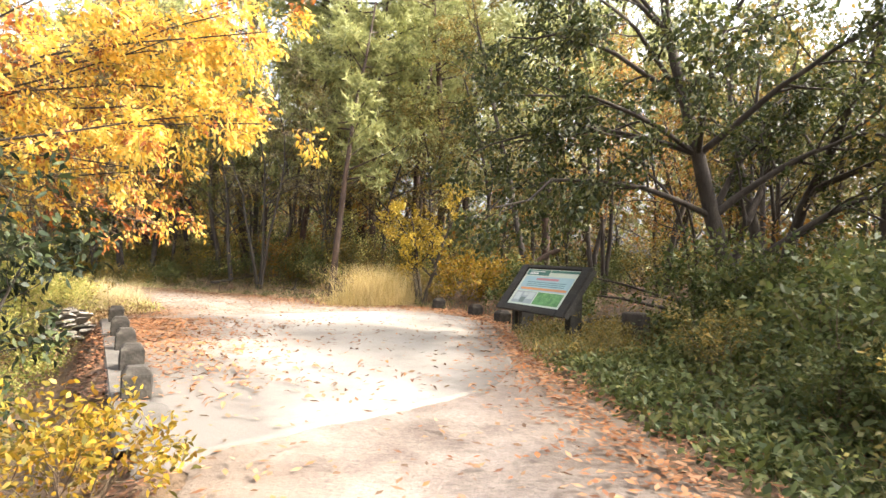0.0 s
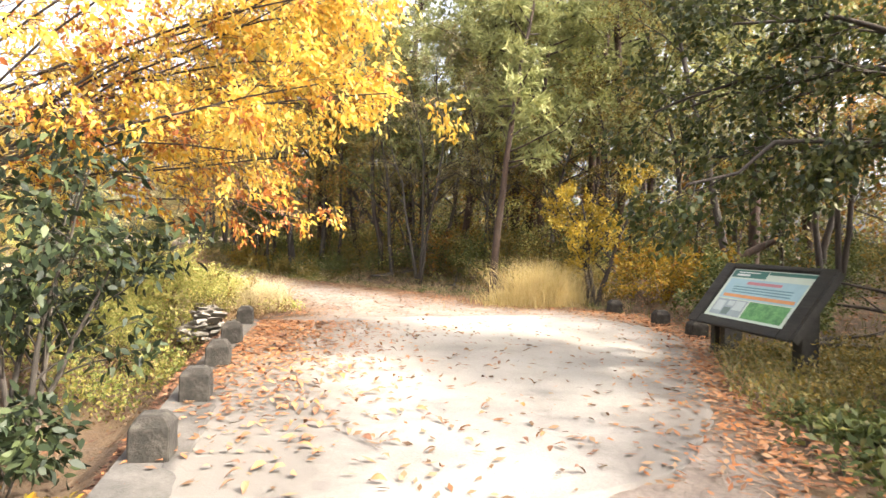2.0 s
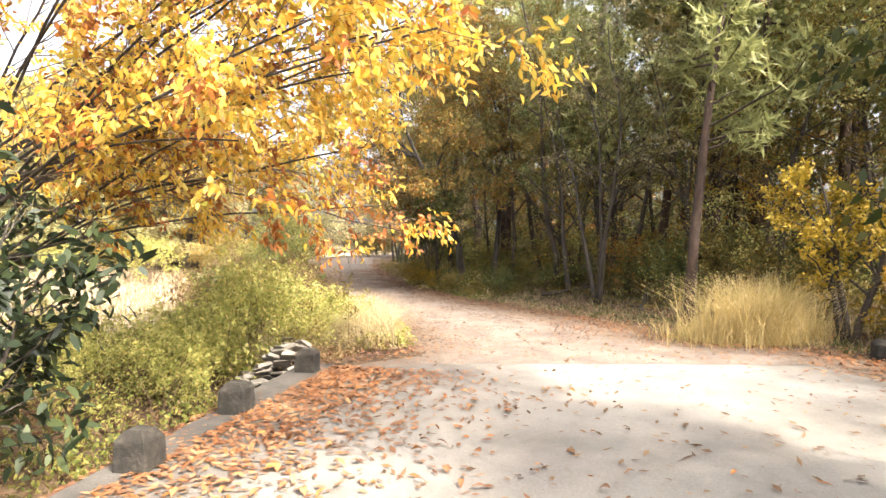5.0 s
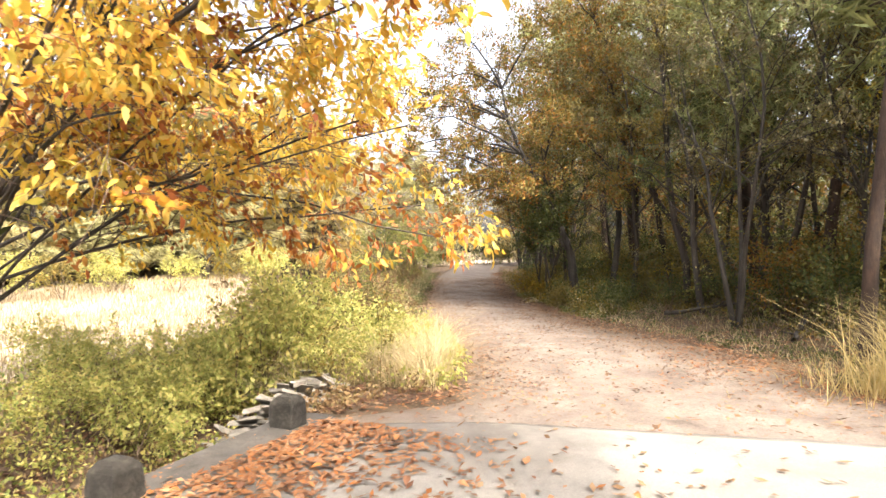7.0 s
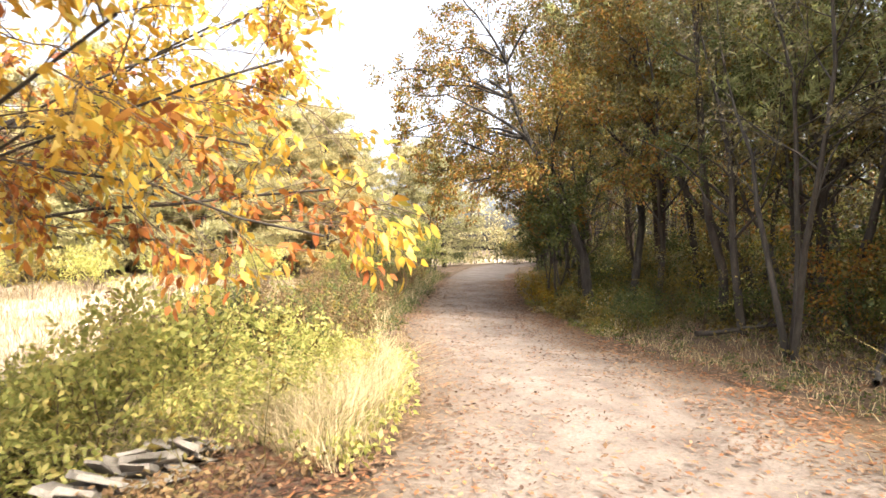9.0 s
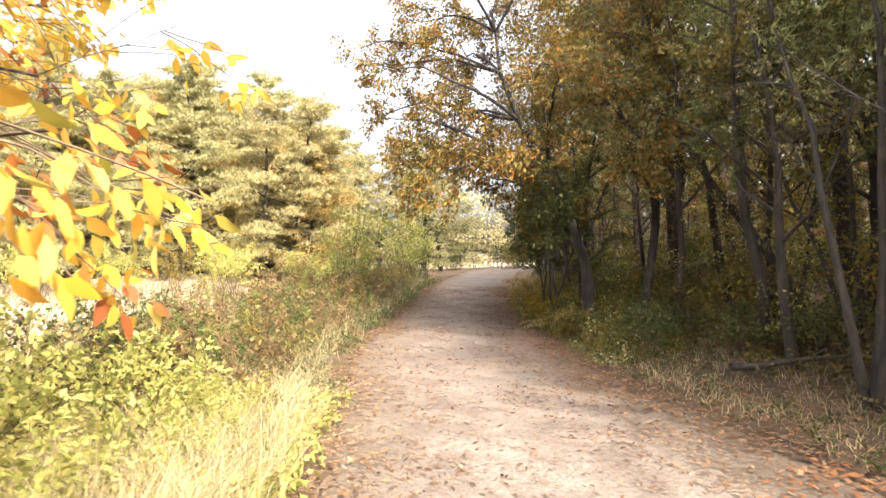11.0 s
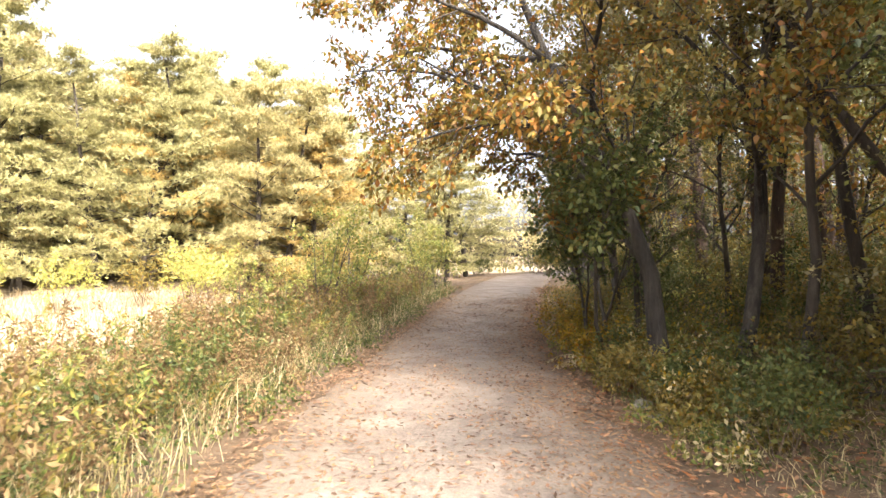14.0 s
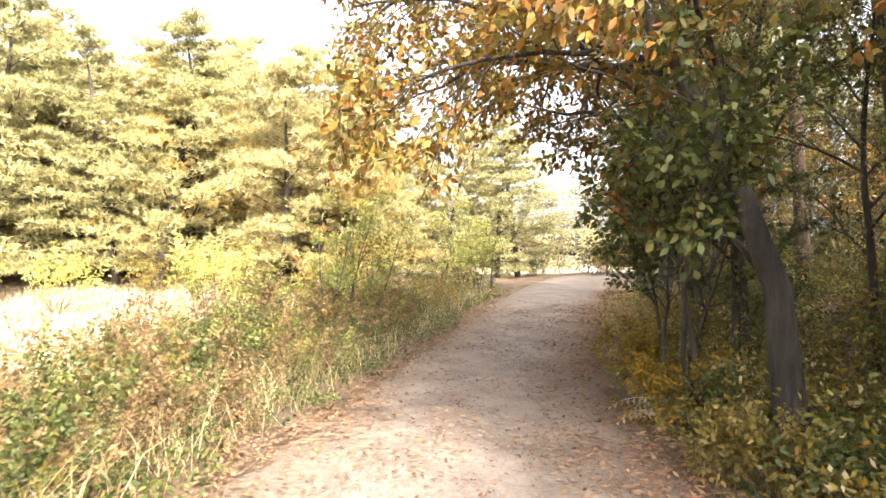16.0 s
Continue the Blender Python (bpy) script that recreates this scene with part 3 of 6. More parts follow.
# ---- the notice board ----
def notice_board():
    bl, br = Vector((0.94, 11.59, 0)), Vector((1.60, 10.34, 0))
    across = (br - bl).normalized()
    back = Vector((-across.y, across.x, 0))
    if back.y < 0:
        back = -back
    mid = (bl + br) / 2
    base = z_at(mid.x, mid.y)
    ob = tagged(new("notice_board"), "low slanted nature notice board in dark stained timber housing", "sign")
    ob.matrix_basis = Matrix.Translation((mid.x, mid.y, base - 0.05)) @ Matrix((across, back, Vector((0, 0, 1)))).transposed().to_4x4()
    w, low, high, run = 1.417, 0.49 - base + 0.05, 1.08 - base + 0.05, 0.44
    left_rail, right_rail = 0.2, 0.2
    slope = Vector((0, run, high - low))
    le = slope.length
    tilt = math.atan2(slope.z, slope.y)
    face = Matrix.Translation((0, 0, low)) @ Matrix.Rotation(tilt, 4, "X")

    def flat(name, x0, x1, v0, v1, thick, lift, mat, parent, label="", bevel=0.004):
        bm = box_bm((x1 - x0, v1 - v0, thick), ((x0 + x1) / 2, (v0 + v1) / 2, lift + thick / 2), bevel)
        bm.transform(face)
        return part(name, bm, mat, parent, label)
    x_l, x_r = -w / 2 - left_rail, w / 2 + right_rail
    flat("backing_board", x_l + 0.02, x_r - 0.02, -0.08, le + 0.05, 0.05, -0.05, M_BOARD, ob)
    for x0, x1 in ((x_l, -w / 2), (w / 2, x_r)):
        flat("side_rail", x0, x1, -0.12, le + 0.07, 0.04, 0.002, M_BOARD, ob, bevel=0.008)
    flat("bottom_rail", -w / 2, w / 2, -0.12, 0.0, 0.04, 0.002, M_BOARD, ob, bevel=0.008)
    flat("top_rail", -w / 2, w / 2, le + 0.01, le + 0.07, 0.04, 0.002, M_BOARD, ob, bevel=0.008)
    for x in (x_l + 0.28, x_r - 0.28):
        bm = bmesh.new()
        prof = [(0.22, 0.0), (run + 0.02, 0.0), (run + 0.02, high - 0.13), (0.22, low + 0.2)]
        a = [bm.verts.new((x - 0.05, p, q)) for p, q in prof]
        b = [bm.verts.new((x + 0.05, p, q)) for p, q in prof]
        bm.faces.new(a[::-1])
        bm.faces.new(b)
        for k in range(4):
            bm.faces.new((a[k], a[(k + 1) % 4], b[(k + 1) % 4], b[k]))
        bmesh.ops.recalc_face_normals(bm, faces=bm.faces[:])
        part("side_panel", bm, M_BOARD, ob)
    for x in (x_l + 0.16, x_r - 0.16):
        part("leg", box_bm((0.08, 0.08, low + 0.14), (x, 0.2, (low + 0.14) / 2 - 0.03), 0.006), M_BOARD, ob)
    flat("end_cap", x_r, x_r + 0.025, -0.1, le + 0.05, 0.09, -0.06, M_BOARD, ob)

    def paint(name, col, rough=0.35):
        return rough_mat(name, [(0.3, tuple(c * 0.86 for c in col)), (0.7, col)], 6, 60, rough, 0.0005, fine_amount=0.04)
    pw0, pw1 = -w / 2 + 0.003, w / 2 - 0.003
    panel = flat("printed_panel", pw0, pw1, 0.008, le, 0.006, 0.004, paint("panel_pale", (0.62, 0.70, 0.58)), ob, "pale printed panel with green header and photographs", 0.001)
    s = pw1 - pw0

    def ink(name, x0, x1, v0, v1, mat, k=0):
        flat(name, pw0 + s * x0, pw0 + s * x1, le * v0, le * v1, 0.0012, 0.0105 + 0.0014 * k, mat, panel, bevel=0)
    dark_green, blue = paint("ink_green", (0.03, 0.16, 0.12)), paint("ink_sky", (0.36, 0.55, 0.60))
    ink("blue_field", 0.04, 0.96, 0.40, 0.80, blue)
    ink("green_header", 0.02, 0.46, 0.83, 0.98, dark_green)
    ink("header_band", 0.47, 0.98, 0.92, 0.98, dark_green)
    white, orange, red, slate = paint("ink_white", (0.8, 0.82, 0.78)), paint("ink_orange", (0.72, 0.30, 0.10)), paint("ink_red", (0.55, 0.20, 0.22)), paint("ink_slate", (0.12, 0.25, 0.28))
    ink("header_text", 0.08, 0.25, 0.86, 0.90, white, 1)
    ink("header_text", 0.08, 0.36, 0.925, 0.945, white, 1)
    ink("title_text", 0.28, 0.70, 0.70, 0.755, red, 1)
    for v in (0.63, 0.58, 0.53):
        ink("text_line", 0.14 + 0.2 * (0.63 - v), 0.86, v, v + 0.02, slate, 1)
    ink("orange_band", 0.08, 0.94, 0.43, 0.49, orange, 1)
    grey, green = paint("ink_photo_grey", (0.34, 0.40, 0.42)), rough_mat("ink_photo_green", [(0.35, (0.05, 0.22, 0.05)), (0.6, (0.16, 0.42, 0.12))], 14, 60, 0.35, 0.0005)
    ink("photograph", 0.05, 0.45, 0.06, 0.38, grey)
    pale, shade = paint("ink_photo_pale", (0.55, 0.62, 0.60)), paint("ink_photo_shade", (0.14, 0.20, 0.18))
    for x0, x1, v0, v1, m in ((0.07, 0.18, 0.14, 0.34, pale), (0.20, 0.29, 0.08, 0.22, shade), (0.31, 0.43, 0.18, 0.36, pale), (0.22, 0.30, 0.26, 0.35, pale)):
        ink("photo_detail", x0, x1, v0, v1, m, 1)
    ink("photograph", 0.47, 0.94, 0.06, 0.38, green)


notice_board()


# ---- trees ----
def yellow_tree():
    """Wide golden tree whose limbs reach out over the path."""
    rng = np.random.default_rng(11)
    x, y = -11.2, 8.8
    ob = thing("golden_tree", x, y, z_at(x, y) - 0.05, "spreading tree with golden yellow and orange autumn leaves", "tree")
    trunk = bend(rng, (0, 0, 0), (0.22, 0.05, 1), 2.8, 6, 0.05, 0.05)
    link_mesh("trunk", *tubes([(trunk, np.linspace(0.22, 0.14, 7))], 10), M_BARK_DARK, ob, smooth=True)
    aims = [((6.3, 1.3, 3.8), 0.08), ((6.1, 1.6, 4.3), 0.08), ((5.9, 1.8, 4.8), 0.07), ((5.6, 1.9, 4.0), 0.07), ((6.2, 0.8, 5.1), 0.07), ((6.3, -0.2, 3.45), 0.10), ((5.3, 1.7, 3.4), 0.10), ((4.9, 2.9, 2.7), 0.09), ((3.9, 3.7, 2.6), 0.08), ((5.4, 0.7, 4.6), 0.09), ((3.8, 2.5, 4.8), 0.08), ((6.8, 0.6, 3.45), 0.08), ((4.8, -1.8, 3.9), 0.08), ((5.8, 1.2, 4.6), 0.07),
            ((-1.8, 2.1, 3.6), 0.08), ((-0.5, -2.8, 3.8), 0.08), ((2.4, 0.9, 5.6), 0.08), ((1.8, 4.2, 3.4), 0.07), ((4.6, 2.7, 4.2), 0.08), ((3.5, -0.5, 5.6), 0.07), ((-2.0, -0.4, 4.4), 0.07), ((5.2, 1.6, 5.2), 0.07), ((3.6, 3.6, 2.2), 0.06), ((5.0, 0.9, 2.7), 0.07), ((6.9, 0.3, 4.6), 0.08), ((6.2, -0.4, 5.4), 0.07), ((6.7, 1.0, 5.5), 0.07), ((5.8, 0.2, 5.9), 0.07), ((3.4, 3.6, 3.4), 0.07), ((2.6, 4.3, 2.9), 0.07), ((3.0, 4.2, 4.1), 0.06), ((4.1, 3.2, 3.7), 0.06), ((2.0, 4.6, 3.8), 0.06)]
    twigs, seconds = [], []
    for aim, r in aims:
        start = trunk[rng.integers(2, 7)]
        aim = np.array(aim)
        aim = aim + (np.array((1.55, 0.55, 0.15)) if aim[0] > 5 else np.array((1.5, 0, 0)))
        n = 10
        f = np.linspace(0, 1, n)[:, None]
        pts = start + (aim - start) * f + np.array([0, 0, 0.3]) * np.sin(f * np.pi) + np.cumsum(rng.normal(0, 0.06, (n, 3)), 0) * f
        rad = np.linspace(r * 0.34, 0.008, n)
        link_mesh("limb", *tubes([(pts, rad)], 7), M_BARK_DARK, ob, smooth=True)
        sec = branch_out(rng, pts, rad, 14, 1.35, 0.55, 0.09, 0.0, 0.3, 6, 0.6)
        seconds += sec
        for q, w in sec:
            twigs += branch_out(rng, q, w, 5, 0.7, 0.6, 0.12, -0.06, 0.3, 4, 0.6)
    tagged(link_mesh("twig", *tubes(seconds + twigs, 4), M_TWIG, ob), kind="stuff")
    P, D = sample(rng, [t for t in twigs if rng.random() < (0.2 if t[0][0][2] < 3.0 and t[0][0][0] < 6.5 else 0.74 if t[0][0][0] > 6.9 else 0.6 if t[0][0][0] > 5.8 else 0.5 if t[0][0][1] > 2.4 else 0.34)], 23, 0.06, 0.1)
    link_mesh("crown", *leaves(rng, P, D, 0.108, 0.043, 0.8, 0.3, True), L_YELLOW, ob)
    P, D = sample(rng, [twigs[i] for i in rng.choice(len(twigs), len(twigs) // 9)], 20, 0.05, 0.1)
    tagged(link_mesh("withered_leaf", *leaves(rng, P, D, 0.10, 0.045, 0.7, 0.3, True), L_RUST, ob, "withered rust-brown leaves"), kind="stuff")


yellow_tree()


def leafy(name, x, y, label, category, mat, bark, seed, height, spread, stems, leaf, width, each, droop=0.3, second=9, third=5, lean=(0, 0), group="", lo=0.25, r0=0.05, clear=0.15, flat=0.4, six=True, spread_angle=0.8, lift=0.03, sink=0.05):
    """A bush or small tree of one or more stems."""
    rng = np.random.default_rng(seed)
    ob = thing(name, x, y, z_at(x, y) - sink, label, category, group)
    main, sec, tw = [], [], []
    for k in range(stems):
        az = 2 * math.pi * (k + rng.random()) / stems
        out = np.array([math.cos(az), math.sin(az), 0]) * (spread / height) * (0.5 if stems > 1 else 0.1) + np.array([lean[0], lean[1], 0])
        pts = bend(rng, np.array([math.cos(az), math.sin(az), 0]) * 0.06 * (stems > 1), out + np.array([0, 0, 1]), height * rng.uniform(0.75, 1.0), 8, 0.10, 0.02)
        rad = np.linspace(r0, r0 * 0.2, 9)
        main.append((pts, rad))
        s = branch_out(rng, pts, rad, second, spread, spread_angle, 0.16, lift, clear, 5, 0.55)
        sec += s
        for q, w in s:
            tw += branch_out(rng, q, w, third, spread * 0.4, 0.7, 0.16, -0.02, lo, 3, 0.6)
    if r0 > 0.02:
        for line in main:
            link_mesh("stem", *tubes([line], 7), bark, ob, smooth=True)
        tagged(link_mesh("twig", *tubes(sec + tw[::2], 4), bark, ob), kind="stuff")
    else:
        tagged(link_mesh("stem", *tubes(main + sec[::3], 3), bark, ob), kind="stuff")
    P, D = sample(rng, tw, each, leaf * 0.5, 0.1)
    k = P[:, 2] > 0.04
    V, F = leaves(rng, P[k], D[k], leaf, width, droop, flat, six)
    link_mesh("crown", V, F, mat, ob)
    return ob


# evergreen by the posts
leafy("evergreen_tree", -5.3, 7.4, "glossy dark green evergreen small tree beside the concrete posts", "tree", L_EVERGREEN, M_BARK, 21, 2.9, 1.05, 5, 0.135, 0.052, 9, 0.75, 9, 5, r0=0.035, clear=0.24, flat=0.5)
for k, (sx, sy, sh) in enumerate(((-5.0, 6.0, 0.7), (-4.75, 6.75, 0.6))):
    leafy("evergreen_shrub", sx, sy, "low dark green evergreen shrub in the ditch", "shrub", L_EVERGREEN, M_BARK_PALE, 22 + k, sh, 0.6, 4, 0.13, 0.052, 7, 0.7, 6, 4, r0=0.015, clear=0.3)
# yellow bush in front
for k, (sx, sy, sh) in enumerate(((-1.85, 4.0, 0.5), (-2.35, 4.7, 0.42), (-2.6, 3.8, 0.6), (-3.2, 4.3, 0.55))):
    leafy("yellow_bush", sx, sy, "low bush with small yellow-green leaves at the path's edge", "shrub", L_YGREEN, M_TWIG, 30 + k, sh, 0.5, 6, 0.05, 0.022, 7, 0.2, 6, 4, r0=0.008, clear=0.4)

# broad green tree over the notice board
def green_tree():
    rng = np.random.default_rng(41)
    x, y = 4.1, 10.2
    ob = thing("broadleaf_tree", x, y, z_at(x, y) - 0.1, "leaning dark-trunked tree with sweeping limbs and deep green leaves", "tree")
    trunk = np.array([(0, 0, 0), (-0.05, 0, 0.8), (-0.3, 0.05, 1.7), (-0.55, 0, 2.6), (-0.75, 0.05, 3.4), (-1.05, 0, 4.4), (-1.2, 0, 5.6), (-1.3, 0.1, 7.0)])
    tr = np.array([0.19, 0.135, 0.115, 0.10, 0.085, 0.068, 0.05, 0.025])
    limbs = [(trunk, tr)]
    starts = [(2, (-3.0, 0.3, 2.0), 0.06), (2, (-3.4, -1.0, 1.9), 0.06), (3, (-3.3, 1.0, 3.0), 0.06), (3, (-3.5, -0.5, 3.3), 0.055), (4, (-3.3, 0.6, 4.3), 0.055), (4, (-3.0, -1.6, 4.2), 0.05), (2, (2.2, -0.8, 3.0), 0.08), (3, (1.6, -1.6, 4.0), 0.07),
              (4, (0.6, -1.2, 5.4), 0.06), (5, (-2.6, 0.5, 5.6), 0.05), (5, (-1.9, -1.6, 5.9), 0.05), (1, (1.5, 0.8, 3.6), 0.09), (2, (1.8, 1.2, 4.4), 0.07), (6, (-0.4, 0.8, 7.2), 0.04), (3, (-1.5, -2.2, 3.2), 0.06), (5, (-3.2, -0.8, 5.0), 0.05), (1, (2.8, -1.5, 2.4), 0.07), (3, (-3.9, 0.2, 2.6), 0.05)]
    sec, tw = [], []
    for i, aim, r in starts:
        aim = np.array(aim)
        f = np.linspace(0, 1, 9)[:, None]
        pts = trunk[i] + (aim - trunk[i]) * f + np.array([0, 0, 0.3]) * np.sin(f * np.pi) + np.cumsum(rng.normal(0, 0.07, (9, 3)), 0) * f
        rad = np.linspace(r * 0.8, 0.012, 9)
        limbs.append((pts, rad))
        s = branch_out(rng, pts, rad, 9, 1.3, 0.75, 0.14, 0.0, 0.2, 5, 0.6)
        sec += s
        for q, w in s:
            tw += branch_out(rng, q, w, 5, 0.6, 0.65, 0.15, -0.05, 0.2, 4, 0.6)
    for k, line in enumerate(limbs):
        link_mesh("limb" if k else "trunk", *tubes([line], 9), M_BARK_DARK, ob, smooth=True)
    tagged(link_mesh("twig", *tubes(sec + tw, 4), M_BARK_DARK, ob), kind="stuff")
    P, D = sample(rng, tw, 32, 0.07, 0.1)
    V, F = leaves(rng, P, D, 0.09, 0.046, 0.5, 0.4, True)
    link_mesh("crown", V, F, L_DEEP, ob)


green_tree()
leafy("dark_tree", 5.4, 11.6, "dark forked trunk among green leaves behind the notice board", "tree", L_OLIVE, M_BARK_DARK, 43, 6.0, 2.2, 2, 0.10, 0.05, 14, 0.4, 10, 5, r0=0.13, clear=0.35)
leafy("dark_tree", 6.4, 8.6, "dark slender tree with olive autumn leaves", "tree", L_OLIVE, M_BARK_DARK, 44, 6.0, 2.2, 2, 0.10, 0.05, 14, 0.4, 10, 5, r0=0.10, clear=0.3)

# small yellow tree by the dry grass
leafy("small_yellow_tree", -0.75, 16.95, "slim young tree with yellow leaves behind dry grass", "tree", L_YSMALL, M_BARK_DARK, 51, 3.1, 1.0, 3, 0.085, 0.042, 22, 0.3, 10, 5, r0=0.06, clear=0.2)
for k, (sx, sy, sh) in enumerate(((0.4, 17.0, 1.2), (1.2, 16.0, 1.1), (1.7, 14.6, 1.0), (2.2, 13.4, 0.8))):
    leafy("yellowing_bush", sx, sy, "yellow-green bush behind the concrete posts", "shrub", L_YGREEN if k < 2 else L_GREEN, M_TWIG, 60 + k, sh, 0.9, 6, 0.08, 0.04, 14, 0.3, 7, 5, r0=0.012)


# overhanging oak further on
def oak_tree():
    rng = np.random.default_rng(71)
    x, y = -11.05, 21.75
    ob = thing("oak_tree", x, y, z_at(x, y) - 0.1, "grey leaning oak with orange and green leaves hanging over the path", "tree")
    trunk = np.array([(0.1, 0.1, 0), (0.0, 0.02, 0.7), (-0.06, -0.03, 1.5), (-0.25, -0.25, 2.3), (-0.55, -0.55, 3.2), (-1.0, -0.85, 4.2), (-1.5, -0.9, 5.2), (-2.0, -0.6, 6.2)])
    tr = np.array([0.16, 0.12, 0.10, 0.082, 0.07, 0.058, 0.042, 0.022])
    second = np.array([(0.15, 0.1, 0), (0.25, 0.3, 1.0), (0.2, 0.6, 2.2), (0.05, 0.8, 3.6), (0.1, 1.0, 5.0), (-0.1, 1.1, 6.6)])
    second = second + np.array((0.55, 0.35, 0))
    r2 = np.array([0.10, 0.085, 0.075, 0.06, 0.045, 0.02])
    limbs = [(trunk, tr), (second, r2)]
    starts = [(trunk[3], (-3.0, -0.3, 3.4), 0.05), (trunk[4], (-4.6, -1.4, 3.6), 0.06), (trunk[4], (-4.9, -0.3, 3.9), 0.06), (trunk[5], (-5.3, -1.5, 4.6), 0.05), (trunk[4], (-3.8, -2.3, 4.3), 0.05), (trunk[5], (-5.1, 0.3, 4.9), 0.05), (trunk[6], (-5.0, -1.2, 5.8), 0.04),
              (trunk[6], (-4.4, 0.5, 6.2), 0.04), (trunk[3], (-1.6, -2.2, 4.2), 0.05), (trunk[5], (-2.4, -2.6, 5.2), 0.05), (second[3], (-1.6, 0.3, 5.6), 0.05), (second[4], (-1.4, 1.6, 6.6), 0.05), (second[3], (1.4, 0.6, 5.2), 0.05), (second[4], (1.0, -0.6, 6.4), 0.05), (trunk[7], (-4.2, -1.2, 7.3), 0.04), (trunk[7], (-2.2, -2.2, 7.6), 0.04), (trunk[7], (-4.0, 0.9, 7.6), 0.04), (trunk[7], (-1.2, 0.4, 8.2), 0.04), (second[5], (0.6, -1.4, 8.0), 0.035), (second[5], (-1.4, 1.8, 8.4), 0.035), (trunk[6], (-5.4, -2.0, 6.6), 0.04), (trunk[2], (-2.4, 0.4, 2.7), 0.04), (trunk[4], (-1.5, -2.5, 3.1), 0.04), (trunk[3], (0.5, -1.9, 3.4), 0.04), (trunk[4], (1.1, -2.0, 4.4), 0.045), (second[2], (1.5, -1.0, 3.6), 0.04)]
    sec, tw = [], []
    for s0, aim, r in starts:
        f = np.linspace(0, 1, 9)[:, None]
        pts = s0 + (np.array(aim) - s0) * f + np.array([0, 0, 0.25]) * np.sin(f * np.pi) + np.cumsum(rng.normal(0, 0.06, (9, 3)), 0) * f
        rad = np.linspace(r * 0.8, 0.01, 9)
        limbs.append((pts, rad))
        s = branch_out(rng, pts, rad, 9, 1.2, 0.75, 0.14, -0.01, 0.2, 5, 0.6)
        sec += s
        for q, w in s:
            tw += branch_out(rng, q, w, 4, 0.55, 0.65, 0.15, -0.05, 0.2, 4, 0.6)
    for k, line in enumerate(limbs):
        link_mesh("trunk" if k < 2 else "limb", *tubes([line], 12), M_OAK, ob, smooth=True)
    tagged(link_mesh("twig", *tubes(sec + tw, 4), M_BARK_DARK, ob), kind="stuff")
    P, D = sample(rng, tw, 20, 0.06, 0.1)
    link_mesh("crown", *leaves(rng, P, D, 0.09, 0.044, 0.5, 0.4, True), L_OAK, ob)
    P, D = sample(rng, tw, 14, 0.07, 0.1)
    link_mesh("inner_crown", *leaves(rng, P, D, 0.085, 0.04, 0.5, 0.4, True), L_OLIVE, ob, "olive green leaves among the orange ones")


oak_tree()
leafy("young_maple", -12.0, 22.1, "young maple with dense dark green leaves beside the oak", "tree", L_GREEN, M_BARK_DARK, 79, 3.6, 1.25, 2, 0.085, 0.045, 22, 0.4, 12, 6, r0=0.035, clear=0.5)
leafy("young_maple", -13.0, 22.7, "young maple with dense dark green leaves beside the oak", "tree", L_GREEN, M_BARK_DARK, 75, 2.9, 1.0, 3, 0.08, 0.042, 18, 0.4, 10, 5, r0=0.03, clear=0.42)
for k, (sx, sy, sh) in enumerate(((-12.2, 21.85, 0.7), (-13.6, 22.9, 0.9), (-14.4, 23.5, 0.8))):
    leafy("yellowing_bush", sx, sy, "low yellow and orange bush at the path's shaded edge", "shrub", L_YGREEN, M_TWIG, 76 + k, sh, 0.45, 5, 0.06, 0.028, 9, 0.3, 6, 4, r0=0.009)


for k, (sx, sy, sh) in enumerate(((-10.7, 21.15, 0.6), (-10.25, 21.2, 0.55), (-11.25, 21.35, 0.5), (-11.7, 21.9, 0.6), (-9.8, 20.9, 0.4))):
    leafy("weedy_bush", sx, sy, "olive weedy bush at the foot of the oak", "shrub", (L_OLIVE, L_GREEN)[k % 2], M_TWIG, 176 + k, sh, 0.42, 6, 0.055, 0.025, 8, 0.3, 5, 4, r0=0.008, clear=0.2)


